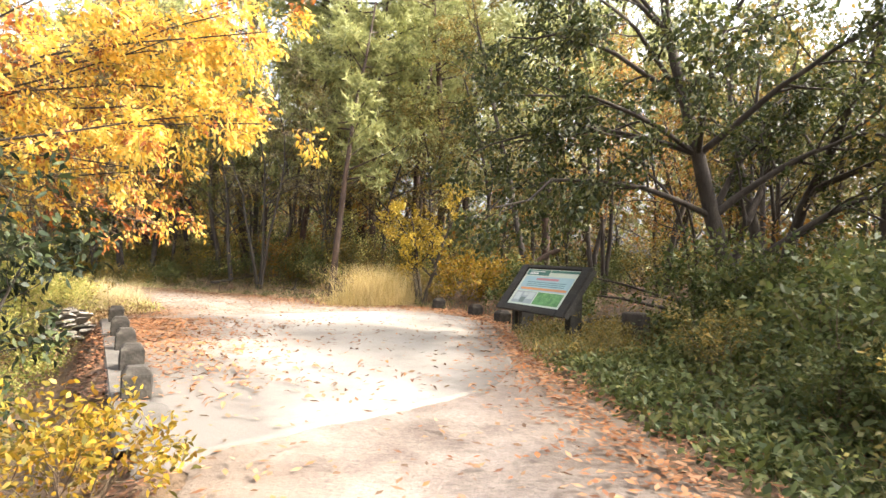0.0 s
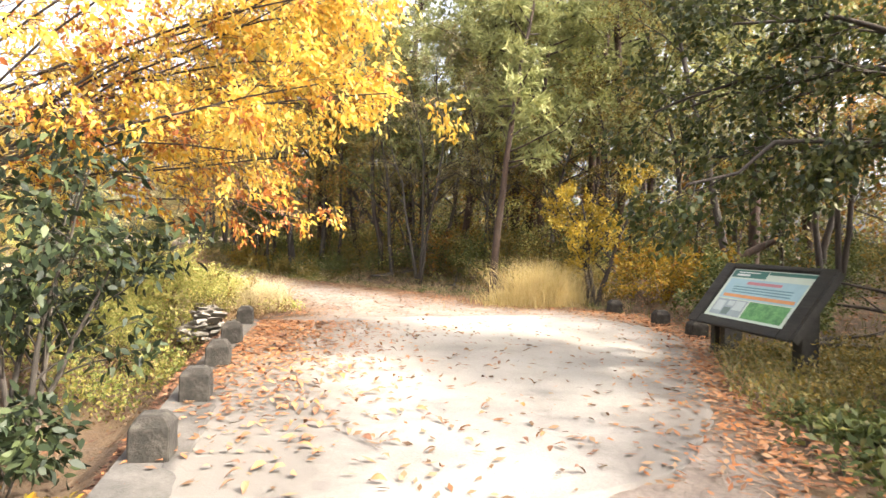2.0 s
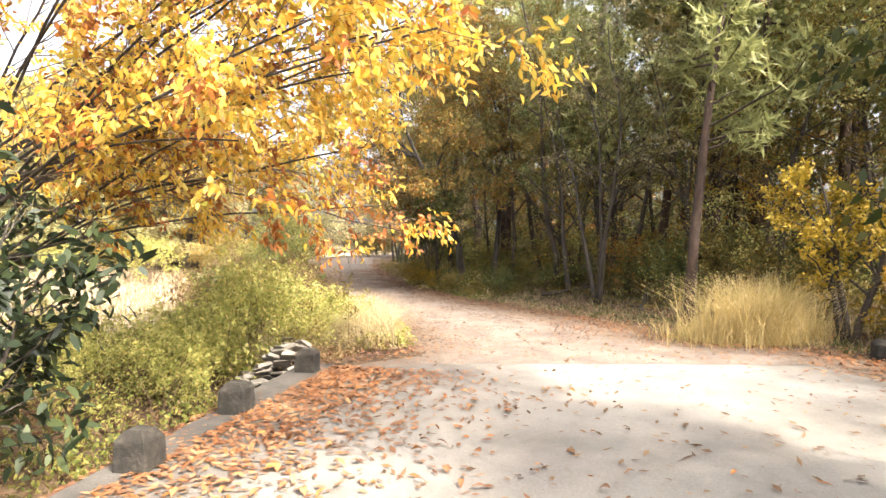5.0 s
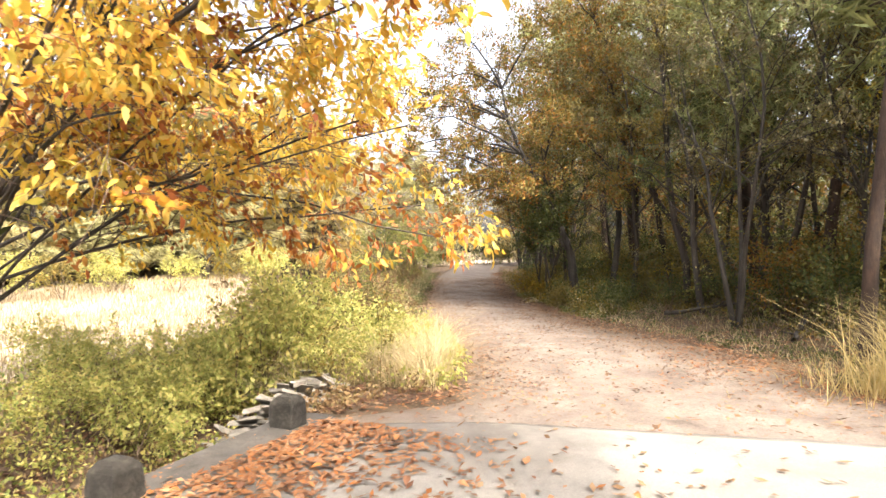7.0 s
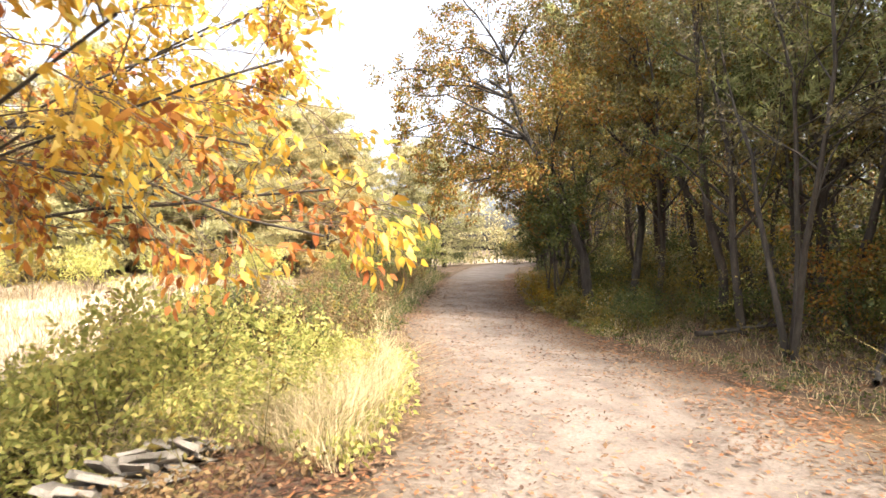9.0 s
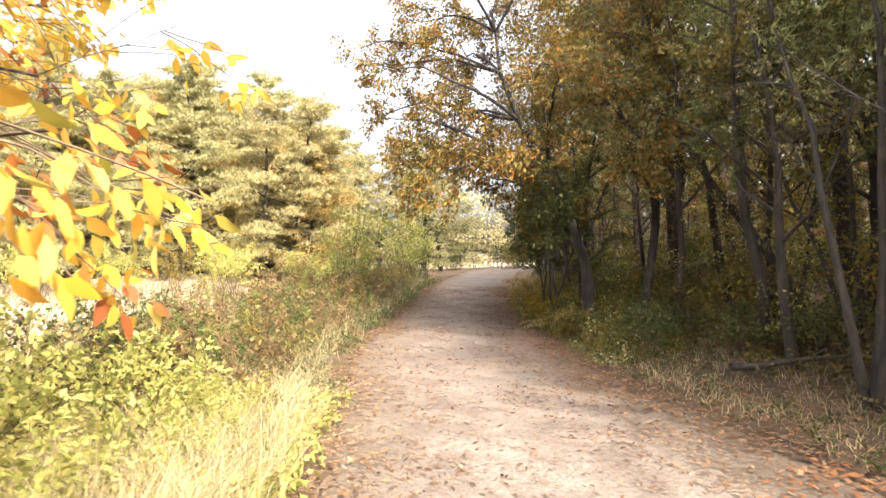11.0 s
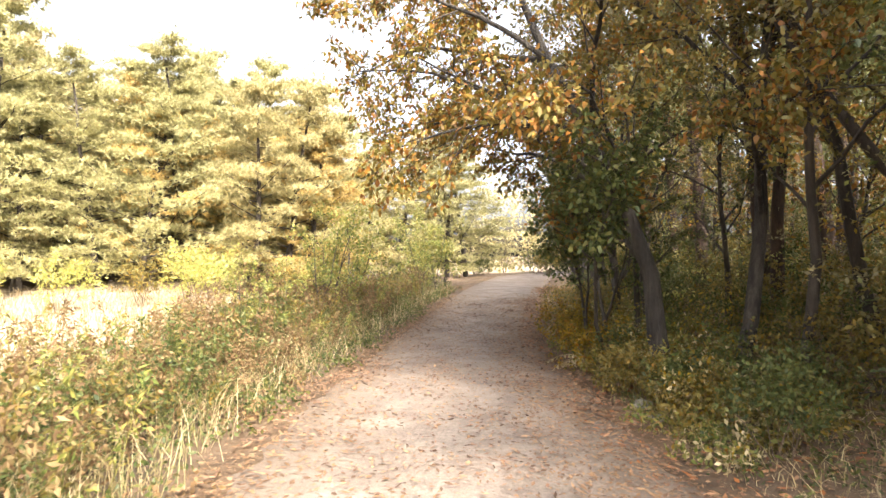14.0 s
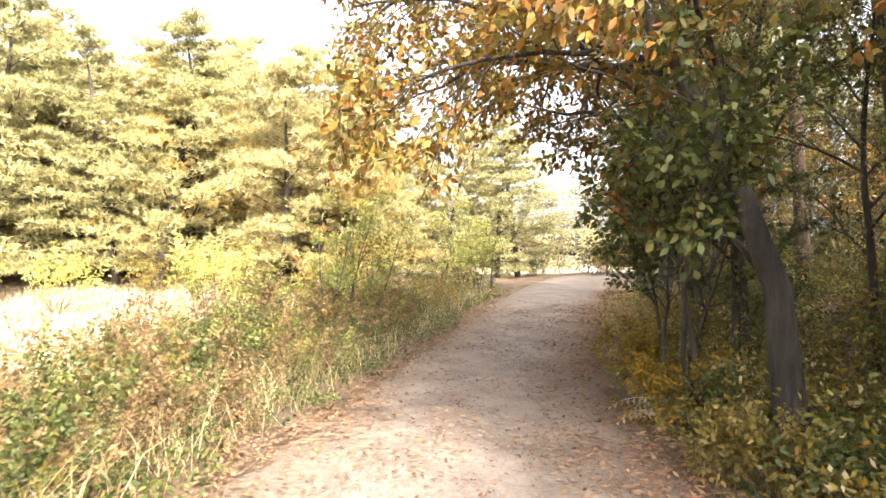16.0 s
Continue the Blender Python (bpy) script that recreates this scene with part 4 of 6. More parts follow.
# ---- forest trees, built once and repeated ----
def pine(seed, height, mat, bark, crown_lo, spread, tufts, thick, name="pine_tree", label="tall red-barked pine with green needles"):
    rng = np.random.default_rng(seed)
    ob = thing(name, 0, 0, -60, label, "pine tree", "pines")
    trunk = bend(rng, (0, 0, -0.15), (rng.normal(0, 0.03), rng.normal(0, 0.03), 1), height, 10, 0.03, 0.03)
    tr = np.linspace(thick, thick * 0.22, 11)
    limbs, twigs = [], []
    n = 26
    for k in range(n):
        f = crown_lo + (0.98 - crown_lo) * (k + rng.random() * 0.6) / n
        xx = f * 10
        i = min(int(xx), 9)
        p = trunk[i] + (trunk[i + 1] - trunk[i]) * (xx - i)
        az = rng.uniform(0, 2 * math.pi)
        le = spread * (1.05 - 0.75 * (f - crown_lo) / (1 - crown_lo)) * rng.uniform(0.6, 1.15)
        q = bend(rng, p, (math.cos(az), math.sin(az), 0.25), le, 5, 0.12, 0.02)
        w = np.linspace(thick * 0.28, 0.01, 6)
        limbs.append((q, w))
        twigs += branch_out(rng, q, w, 7, le * 0.42, 0.8, 0.12, 0.05, 0.35, 3, 0.5)
    V, F = tubes([(trunk, tr)], 9)
    link_mesh("trunk", V, F, bark, ob, smooth=True)
    V, F = tubes(limbs, 4)
    tagged(link_mesh("limb", V, F, bark, ob), kind="stuff")
    P, D = sample(rng, twigs, tufts, 0.08, 0.15)
    V, F = needles(rng, P, D * np.array([1, 1, 0.3]), 4, 0.36, 0.034, 0.22)
    link_mesh("crown", V, F, mat, ob)
    return ob


def meadow_pine(seed, height, spread, mat, label):
    """A bushy pine whose boughs lie in level tiers almost to the ground."""
    rng = np.random.default_rng(seed)
    ob = thing("pine_tree", 0, 0, -60, label, "pine tree", "pines")
    trunk = bend(rng, (0, 0, -0.15), (rng.normal(0, 0.06), rng.normal(0, 0.06), 1), height, 10, 0.05, 0.03)
    link_mesh("trunk", *tubes([(trunk[:10], np.linspace(0.17, 0.03, 10))], 8), M_BARK_DARK, ob, smooth=True)
    limbs, pads, ways = [], [], []
    for k in range(62):
        f = 0.08 + 0.9 * (k + rng.random()) / 62
        i = min(int(f * 10), 9)
        p = trunk[i] + (trunk[i + 1] - trunk[i]) * (f * 10 - i)
        az = k * 2.4 + rng.normal(0, 0.5)
        le = spread * (1.0 - 0.78 * f ** 2.2) * rng.uniform(0.55, 1.08)
        q = bend(rng, p, (math.cos(az), math.sin(az), 0.16), le, 5, 0.10, 0.025)
        limbs.append((q, np.linspace(0.05 * (1.1 - f), 0.008, 6)))
        # level pads of tufts along the bough, tilted with it
        for at, wide, n in ((4.7, 0.62, 30), (3.4, 0.6, 24), (2.0, 0.5, 14 if f < 0.7 else 20)):
            j = int(at)
            c = q[j] + (q[j + 1] - q[j]) * (at - j)
            wide = wide * (0.42 + 0.7 * le / spread)
            o = rng.normal(0, 0.5, (n, 3)) * np.array([wide, wide, 0.09])
            o[:, 2] -= 0.22 * np.hypot(o[:, 0], o[:, 1]) ** 1.5
            pads.append(c + o)
            ways.append(unit(o * np.array([1, 1, 0.2]) + np.array([math.cos(az), math.sin(az), 0.1]) * 0.2))
    top = trunk[10] + rng.normal(0, 1, (90, 3)) * np.array([0.28, 0.28, 0.3]) - np.array([0, 0, 0.25])
    tagged(link_mesh("limb", *tubes(limbs, 3), M_BARK_DARK, ob), kind="stuff")
    P, D = np.concatenate(pads + [top]), np.concatenate(ways + [np.tile([0, 0, 1.0], (90, 1))])
    link_mesh("crown", *needles(rng, P, D, 7, 0.2, 0.021, 0.3), mat, ob)
    return ob


def forest_tree(seed, height, spread, mat, bark, thick, stems=1, each=10, leaf=0.155, clear=0.3, label="slender forest tree with thin autumn foliage"):
    ob = leafy("forest_tree", 0, 0, label, "tree", mat, bark, seed, height, spread, stems, leaf, leaf * 0.5, each, 0.35, 13, 5, group="forest trees", r0=thick, clear=clear, six=False, spread_angle=0.9)
    ob.location.z = -60
    return ob


def fine_tree(seed, height, spread, mat, bark, thick, stems=1, clear=0.3):
    return forest_tree(seed, height, spread, mat, bark, thick, stems, 60 // stems, 0.07, clear)


def understory(seed, height, spread, mat, label, each=9, leaf=0.092):
    ob = leafy("understory_bush", 0, 0, label, "shrub", mat, M_TWIG, seed, height, spread, 5, leaf, leaf * 0.48, each, 0.3, 6, 4, group="understory", r0=0.014, six=False)
    ob.location.z = -60
    return ob


PINES = [pine(101, 13, L_PINE, M_BARK_PINE, 0.42, 2.6, 5, 0.15), pine(102, 11, L_PINE, M_BARK_PINE, 0.36, 2.3, 5, 0.12), pine(103, 14.5, L_PINE, M_BARK_PINE, 0.5, 2.5, 5, 0.16)]
YELLOW_PINE, GREEN_PINE = "bushy pine in tiers at the meadow's edge, needles coloured yellow for sunlight", "bushy pine with pale green needles in tiers at the meadow's edge"
SUNPINES = [meadow_pine(111, 8.2, 3.5, L_PINE_SUN, YELLOW_PINE), meadow_pine(112, 6.8, 3.4, L_PINE_GOLD, YELLOW_PINE), meadow_pine(113, 9.2, 3.4, L_PINE_PALE, GREEN_PINE), meadow_pine(114, 7.8, 3.8, L_PINE_PALE, GREEN_PINE)]
SAPLINGS = [leafy("sapling", 0, 0, "young airy bright green tree on the verge", "tree", L_BRIGHT, M_BARK_PALE, s, h, 1.0, 3, 0.10, 0.045, 12, 0.3, 8, 4, group="saplings", r0=0.022, clear=0.12, six=False) for s, h in ((141, 2.6), (142, 3.1))]
TREES = [forest_tree(121, 6.5, 2.0, L_OLIVE, M_BARK_DARK, 0.07), forest_tree(122, 7.5, 2.0, L_GREEN, M_BARK, 0.08), forest_tree(123, 5.5, 1.8, L_OAK, M_BARK_DARK, 0.06, 2), forest_tree(124, 6.0, 2.0, L_SILVER, M_BARK_PALE, 0.05, 3, clear=0.3),
         forest_tree(125, 8.0, 2.2, L_OLIVE, M_BARK_DARK, 0.10, 1, clear=0.45)]
FINE = [fine_tree(151, 6.5, 2.0, L_OLIVE, M_BARK_DARK, 0.07), fine_tree(152, 7.0, 2.0, L_GREEN, M_BARK, 0.08), fine_tree(153, 5.8, 1.8, L_OAK, M_BARK_DARK, 0.06, 2), fine_tree(154, 6.2, 2.0, L_SILVER, M_BARK_PALE, 0.05, 3, 0.34),
        fine_tree(155, 8.0, 2.0, L_OLIVE, M_BARK_DARK, 0.09, 1, 0.45)]
BUSHES = [understory(131, 1.3, 0.9, L_OLIVE, "olive and yellow undergrowth bush on the forest floor"), understory(132, 1.0, 0.8, L_GREEN, "green undergrowth bush on the forest floor"), understory(133, 1.6, 0.9, L_OAK, "orange-brown undergrowth bush on the forest floor"),
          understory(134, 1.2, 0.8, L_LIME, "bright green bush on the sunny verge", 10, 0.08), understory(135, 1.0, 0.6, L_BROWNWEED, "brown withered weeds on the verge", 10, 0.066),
          understory(136, 1.1, 0.7, L_OLIVE, "olive weedy bush on the sunny verge", 10, 0.075), understory(137, 0.9, 0.7, L_GREEN, "low dark green weeds beside the path", 9, 0.07)]


def plant(ob, x, y, rng, lo=0.85, hi=1.2, sink=0.06, clearing=False):
    s = rng.uniform(lo, hi)
    along, across = (x + 8) * -0.785 + (y - 17) * 0.62, (x + 8) * 0.62 + (y - 17) * 0.785
    l, r = beyond(np.array([(x, y)]))
    if not clearing and ((along > 27 and abs(across - 0.6) < 0.055 * along) or (along > 12 and l[0] < 0.9 and r[0] < 0.9)):
        return None
    got = copy_thing(ob, pose(x, y, z_at(x, y) - sink, rng.uniform(-4, 4), rng.uniform(-4, 4), rng.uniform(0, 360)))
    got.scale = (s, s, s * rng.uniform(0.9, 1.15))
    return got


def plant_forest():
    rng = random.Random(77)
    # trees that stand out one by one
    plant(PINES[1], -3.2, 17.7, rng, 0.85, 0.85)
    plant(FINE[3], -5.7, 19.6, rng, 1, 1)
    plant(FINE[1], -6.9, 20.6, rng, 0.9, 1)
    plant(FINE[4], -7.6, 21.3, rng, 1, 1)
    plant(FINE[1], -12.9, 23.7, rng, 0.75, 0.75)
    plant(FINE[1], -11.9, 24.6, rng, 0.7, 0.7)
    plant(FINE[0], -9.6, 22.2, rng, 1, 1)
    for x, y, pick, big in ((-14.3, 24.9, 2, 1.15), (-16.1, 26.6, 3, 1.2), (-17.6, 27.6, 0, 1.25), (-19.6, 29.9, 2, 1.3), (-21.6, 31.4, 0, 1.3), (-24.0, 33.6, 3, 1.3), (-26.6, 36.0, 0, 1.3), (-13.2, 24.4, 0, 1.1)):
        plant(FINE[pick], x, y, rng, big, big)
    plant(PINES[1], -2.4, 21.0, rng, 1, 1)
    plant(PINES[2], -0.6, 22.5, rng, 1, 1)
    for x, y in ((-2.0, 19.6), (-0.4, 19.9), (1.1, 19.3), (2.6, 18.4), (-4.0, 20.6), (-1.4, 23.2), (3.6, 16.8), (-6.9, 22.4), (-5.2, 22.0)):
        plant(rng.choice([FINE[0], FINE[3], PINES[1]]), x, y, rng, 0.9, 1.1)
    for x, y in ((6.2, 13.2), (7.6, 11.2), (8.2, 14.6), (5.2, 14.2), (9.2, 9.2), (8.4, 6.4), (10.5, 12.4), (6.8, 16.4)):
        plant(rng.choice(FINE[:3]), x, y, rng, 0.85, 1.0)
    for k in range(14):
        plant(rng.choice(FINE[:3] + PINES[:1]), rng.uniform(-10, 2), rng.uniform(21.5, 28), rng, 1.0, 1.3)
    # added out of view, only to throw shade on the right verge
    for x, y in ((6.6, 4.4), (7.3, 5.7), (6.9, 7.0), (7.9, 3.6), (8.3, 6.6), (7.7, 8.0)):
        plant(FINE[1], x, y, rng, 1.0, 1.1)
    # unseen as well: these keep the sun off the near sand
    for x, y in ((5.4, 2.2), (6.4, 3.8), (4.6, 0.6), (7.4, 1.6), (5.8, -0.8)):
        plant(TREES[1], x, y, rng, 0.95, 1.1)
    # the wood beside the path
    placed = []
    spots = 0
    while spots < 135:
        x, y = rng.uniform(-34, 13), rng.uniform(11, 52)
        l, r = beyond(np.array([(x, y)]))
        out = r[0]
        if out < (2.6 if x < -7 else 1.6) or l[0] > 0 or (x < 5 and y < 14) or out > 26:
            continue
        gap = 1.3 + 0.05 * out
        if any((x - a) ** 2 + (y - b) ** 2 < gap * gap for a, b in placed):
            continue
        if (x + 0.9) ** 2 + (y - 17) ** 2 < 6 or (x < -19 and out < 3):
            continue
        placed.append((x, y))
        spots += 1
        if -17 < x < -6 and out < 9 and spots % 2:
            continue
        if out > 3.5 and not (x > 1 and y < 24) and rng.random() < 0.55:
            plant(rng.choice(PINES), x, y, rng)
        else:
            plant(rng.choice(FINE if out < 6 else TREES), x, y, rng, 0.8, 1.15)
    n = 0
    while n < 60:
        x, y = rng.uniform(-30, 12), rng.uniform(9, 44)
        l, r = beyond(np.array([(x, y)]))
        if r[0] < 1.9 or r[0] > 15 or l[0] > 0 or (x < 3.5 and 8 < y < 13) or rng.random() > 1.3 / (1 + 0.12 * r[0]) or ((x + 1.0) ** 2 + (y - 16.5) ** 2 < 5):
            continue
        plant(rng.choice([BUSHES[0], BUSHES[1], BUSHES[1], BUSHES[2]] if x > -6 else [BUSHES[1], BUSHES[1], BUSHES[0]]), x, y, rng, 0.6, 1.2)
        n += 1
    edge = resample(RIGHT[10:20], 56)
    for k, (x, y) in enumerate(edge):
        off = rng.uniform(2.3, 5.0) if x > -9 else rng.uniform(0.9, 3.6)
        s = 0.5 + 0.1 * off
        plant(rng.choice([BUSHES[0], BUSHES[6], BUSHES[1], BUSHES[6]]), x + 0.58 * off, y + 0.81 * off, rng, s * 0.8, s * 1.2)
    # pines beyond the meadow
    for k in range(40):
        f = (k + rng.random() * 0.7) / 40
        y = -4 + 42 * f
        x = -31 - 3 * math.sin(f * 3) + rng.uniform(-2, 2) + (4.0 * f)
        if y < 27:
            plant(rng.choice(SUNPINES), x, y, rng, 0.85, 1.05)
    for k in range(24):
        f = (k + rng.random()) / 24
        x, y = -38 + rng.uniform(-3, 3), -8 + 52 * f
        if not 27 < y < 37:
            plant(rng.choice(SUNPINES), x, y, rng, 0.95, 1.15)
    for k in range(14):
        plant(rng.choice(SUNPINES + TREES[:2]), -50 + k * 2.2 + rng.uniform(-1, 1), 48 + rng.uniform(-3, 4) + k * 0.4, rng, 0.7, 1.0)
    for k in range(10):
        plant(rng.choice(SUNPINES), -43 + rng.uniform(-2, 2), 10 + 1.7 * k, rng, 1.05, 1.2)
    for k in range(16):
        plant(rng.choice(SUNPINES), -47 + 1.1 * k + rng.uniform(-1.5, 1.5), 27 + 1.35 * k + rng.uniform(-1, 1), rng, 1.0, 1.2)
    for k in range(8):
        plant(rng.choice(SUNPINES), -36 + rng.uniform(-1.5, 1.5), 19.5 + 1.0 * k, rng, 0.9, 1.1)
    # scrub and thin trees in the far clearing, where the path bends away
    for k in range(16):
        along, across = 36 + rng.uniform(0, 4), -1.6 + 0.42 * k
        plant(rng.choice([BUSHES[0], BUSHES[1], BUSHES[6]]), -8 - 0.785 * along + 0.62 * across, 17 + 0.62 * along + 0.785 * across, rng, 0.9, 1.3, clearing=across > 2.0 or across < -0.6)
    for along, across, big in ((45, -1.9, 0.55), (47, 0.4, 0.5), (52, 2.6, 0.6), (60, -1.0, 0.8), (70, 3.5, 1.0), (74, 0.6, 0.9), (72, -3.4, 1.0)):
        plant(rng.choice([TREES[0], TREES[3]]), -8 - 0.785 * along + 0.62 * across, 17 + 0.62 * along + 0.785 * across, rng, big, big, clearing=True)
    # behind the start of the walk
    for k in range(22):
        a = math.pi + (k - 11) * 0.16
        plant(rng.choice(PINES + TREES), 14 * math.sin(a) * rng.uniform(0.8, 1.3), 14 * math.cos(a) * rng.uniform(0.8, 1.3) + 3, rng)


plant_forest()


# ---- bushes beside the path ----
def plant_verges():
    rng = random.Random(91)
    # green cover on the shaded side near the start
    for k in range(22):
        x, y = rng.uniform(2.0, 5.6), rng.uniform(2.5, 9.5)
        plant(rng.choice([BUSHES[1], BUSHES[1], BUSHES[0]]), x, y, rng, 0.35 + 0.1 * (x - 2), 0.5 + 0.14 * (x - 2))
    # left verge along the path
    pts = resample(LEFT[8:18], 46)
    for k, (x, y) in enumerate(pts):
        nx, ny = -0.55, -0.83
        for j in range(2):
            off = rng.uniform(0.35, 2.6)
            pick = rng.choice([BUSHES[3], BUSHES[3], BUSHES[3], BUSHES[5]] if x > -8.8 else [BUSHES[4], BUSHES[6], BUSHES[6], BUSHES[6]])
            s = 0.45 + 0.22 * off
            px, py = x + nx * off, y + ny * off - 0.15
            if not (-6.9 < px < -5.0 and 10.8 < py < 12.9):
                plant(pick, px, py, rng, s * 0.75, s * 1.15)
    for x, y, s in ((-18.0, 19.6, 1.4), (-18.8, 20.6, 1.7), (-20.2, 21.4, 1.9), (-21.6, 22.6, 2.1), (-21.0, 24.2, 1.6), (-22.8, 25.6, 1.9), (-24.4, 26.6, 1.8), (-16.6, 18.4, 1.2), (-26.2, 28.2, 2.2), (-28.4, 30.2, 2.3), (-30.6, 32.6, 2.4), (-33.0, 35.2, 2.4), (-29.6, 29.4, 2.4), (-35.5, 37.4, 2.4)):
        plant(rng.choice(SAPLINGS), x, y, rng, 0.45 * s, 0.55 * s)
    # low growth beyond the posts
    for k in range(34):
        x, y = rng.uniform(-9.5, -5.9), rng.uniform(9.6, 13.0)
        if x < -6.9 and not (x > -7.5 and y > 10.7):
            plant(BUSHES[3], x, y, rng, 0.45, 0.8)
    # scrub along the far edge of the meadow
    for k in range(20):
        f = (k + rng.random()) / 20
        plant(rng.choice([BUSHES[0], BUSHES[3], BUSHES[5]]), -27.5 + 2.5 * f + rng.uniform(-1.5, 1.0), -2 + 27 * f, rng, 0.9, 1.7)
    # fuller bushes on the shaded side
    for k in range(16):
        x, y = rng.uniform(3.0, 6.2), rng.uniform(2.6, 9.6)
        plant(BUSHES[1], x, y, rng, 0.75, 1.05)
    for x, y in ((2.35, 3.5), (2.7, 4.4), (2.9, 3.1)):
        plant(BUSHES[3], x, y, rng, 0.5, 0.65)


plant_verges()
for proto in PINES + SUNPINES + SAPLINGS + TREES + FINE + BUSHES:
    for o in (*proto.children_recursive, proto):
        bpy.data.objects.remove(o)


# ---- thick woodland behind the trees, and low cover ----
def leaf_cloud(name, centres, radii, each, leaf, mat, label, category, seed, flat=0.4):
    rng = np.random.default_rng(seed)
    n = len(centres)
    u = unit(rng.normal(0, 1, (n * each, 3))) * (rng.random((n * each, 1)) ** 0.45)
    P = np.repeat(centres, each, 0) + u * np.repeat(radii, each, 0)
    P[:, 2] = np.maximum(P[:, 2], land(P[:, :2]) + 0.02)
    tagged(link_mesh(name, *leaves(rng, P, u, leaf, leaf * 0.5, 0.3, flat), mat), label, category, kind="stuff")


def woodland():
    rng = np.random.default_rng(401)
    for k, (mat, n, tint) in enumerate(((L_OLIVE, 700, "olive"), (L_GREEN, 500, "green"), (L_OAK, 420, "russet"), (L_PINE, 420, "dark green"))):
        P = strewn(rng, n, -34, 26, 6, 56, lambda P, l, r: (r > 6.5) & (r < 26) & (l < 0) & ((P[:, 1] > 20) | (P[:, 0] > 8)) & ((P[:, 0] > -6) | (r > 8.5)))
        hi = np.where((P[:, 0] > 6) & (P[:, 1] < 20), np.clip((P[:, 0] - 3) * 0.95, 3.5, 10.0), np.where(P[:, 0] < -7, 5.5, 10.0))
        z = land(P) + 0.3 + hi * rng.random(len(P)) ** 1.25
        C = np.concatenate([P, z[:, None]], 1)
        R = np.stack([rng.uniform(0.7, 1.5, n), rng.uniform(0.7, 1.5, n), rng.uniform(0.4, 0.9, n)], 1)
        leaf_cloud("woodland_foliage", C, R, 42, 0.26, mat, "dense " + tint + " autumn foliage deep in the wood", "woodland", 410 + k)
    # mostly the darker green, whose colour stands in for deep shade inside the wood
    for k, (mat, n, tint) in enumerate(((L_OLIVE, 240, "olive"), (L_OAK, 110, "russet"), (L_DEEP, 460, "dark green"))):
        P = strewn(rng, n, -30, 13, 9, 44, lambda P, l, r: (r > 4.5) & (r < 18) & (l < 0) & ((P[:, 1] > 17) | (P[:, 0] > 4.5)))
        h = 0.15 + 0.75 * rng.random(n)
        C = np.concatenate([P, (land(P) + h)[:, None]], 1)
        R = np.stack([rng.uniform(0.4, 0.9, n), rng.uniform(0.4, 0.9, n), h * 0.9], 1)
        leaf_cloud("deep_undergrowth", C, R, 46, 0.11, mat, tint + " undergrowth deep in the wood", "undergrowth", 480 + k)
    for k, (mat, n, tint) in enumerate(((L_OLIVE, 150, "olive"), (L_GREEN, 170, "green"))):
        P = np.stack([rng.uniform(7.5, 19, n), rng.uniform(8, 27, n)], 1)
        C = np.concatenate([P, (land(P) + 0.5 + 6.5 * rng.random(n))[:, None]], 1)
        R = np.stack([rng.uniform(0.7, 1.4, n), rng.uniform(0.7, 1.4, n), rng.uniform(0.4, 0.9, n)], 1)
        leaf_cloud("woodland_foliage", C, R, 42, 0.22, mat, "dense " + tint + " foliage behind the broadleaf tree", "woodland", 490 + k)
    # far side of the meadow
    P = np.stack([rng.uniform(-56, -40, 500), rng.uniform(-12, 56, 500)], 1)
    C = np.concatenate([P, (land(P) + 0.3 + 8 * rng.random(500) ** 1.3)[:, None]], 1)
    R = np.stack([rng.uniform(0.9, 1.8, 500), rng.uniform(0.9, 1.8, 500), rng.uniform(0.4, 0.8, 500)], 1)
    leaf_cloud("far_pine_foliage", C, R, 40, 0.32, L_PINE_SUN, "pine foliage coloured sun-yellow beyond the meadow", "woodland", 420)
    # low green cover on the shaded side
    P = strewn(rng, 1500, 0.9, 6.0, 1.5, 10.5, lambda P, l, r: (r > 0.3 + 0.2 * rng.random(len(P))) & ((P[:, 1] < 8.7) | (r > 1.8)))
    _, r = beyond(P)
    h = 0.06 + 0.30 * smooth01(r, 0.2, 3.0) * rng.random(len(P))
    C = np.concatenate([P, (land(P) + h)[:, None]], 1)
    R = np.stack([rng.uniform(0.15, 0.4, len(P)), rng.uniform(0.15, 0.4, len(P)), h * 0.9], 1)
    leaf_cloud("ground_cover", C, R, 34, 0.085, L_GREEN, "low dark green creeping plants beside the path", "ground cover", 430, 0.75)
    P = strewn(rng, 260, 0.8, 3.4, 8.4, 12.2, lambda P, l, r: (r > 0.25))
    C = np.concatenate([P, (land(P) + 0.12)[:, None]], 1)
    leaf_cloud("creeping_plants", C, np.tile([0.25, 0.25, 0.15], (len(P), 1)), 26, 0.06, L_OLIVE, "creeping plants round the foot of the notice board", "ground cover", 431, 0.6)
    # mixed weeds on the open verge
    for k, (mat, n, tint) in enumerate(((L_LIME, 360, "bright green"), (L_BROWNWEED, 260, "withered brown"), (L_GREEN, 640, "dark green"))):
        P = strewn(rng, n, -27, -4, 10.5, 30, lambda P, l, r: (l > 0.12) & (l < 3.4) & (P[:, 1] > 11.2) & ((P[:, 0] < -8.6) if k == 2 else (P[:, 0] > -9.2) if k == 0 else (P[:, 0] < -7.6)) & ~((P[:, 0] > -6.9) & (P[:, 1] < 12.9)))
        l, _ = beyond(P)
        h = 0.10 + 0.42 * smooth01(l, 0.1, 1.4) * rng.random(n)
        C = np.concatenate([P, (land(P) + h)[:, None]], 1)
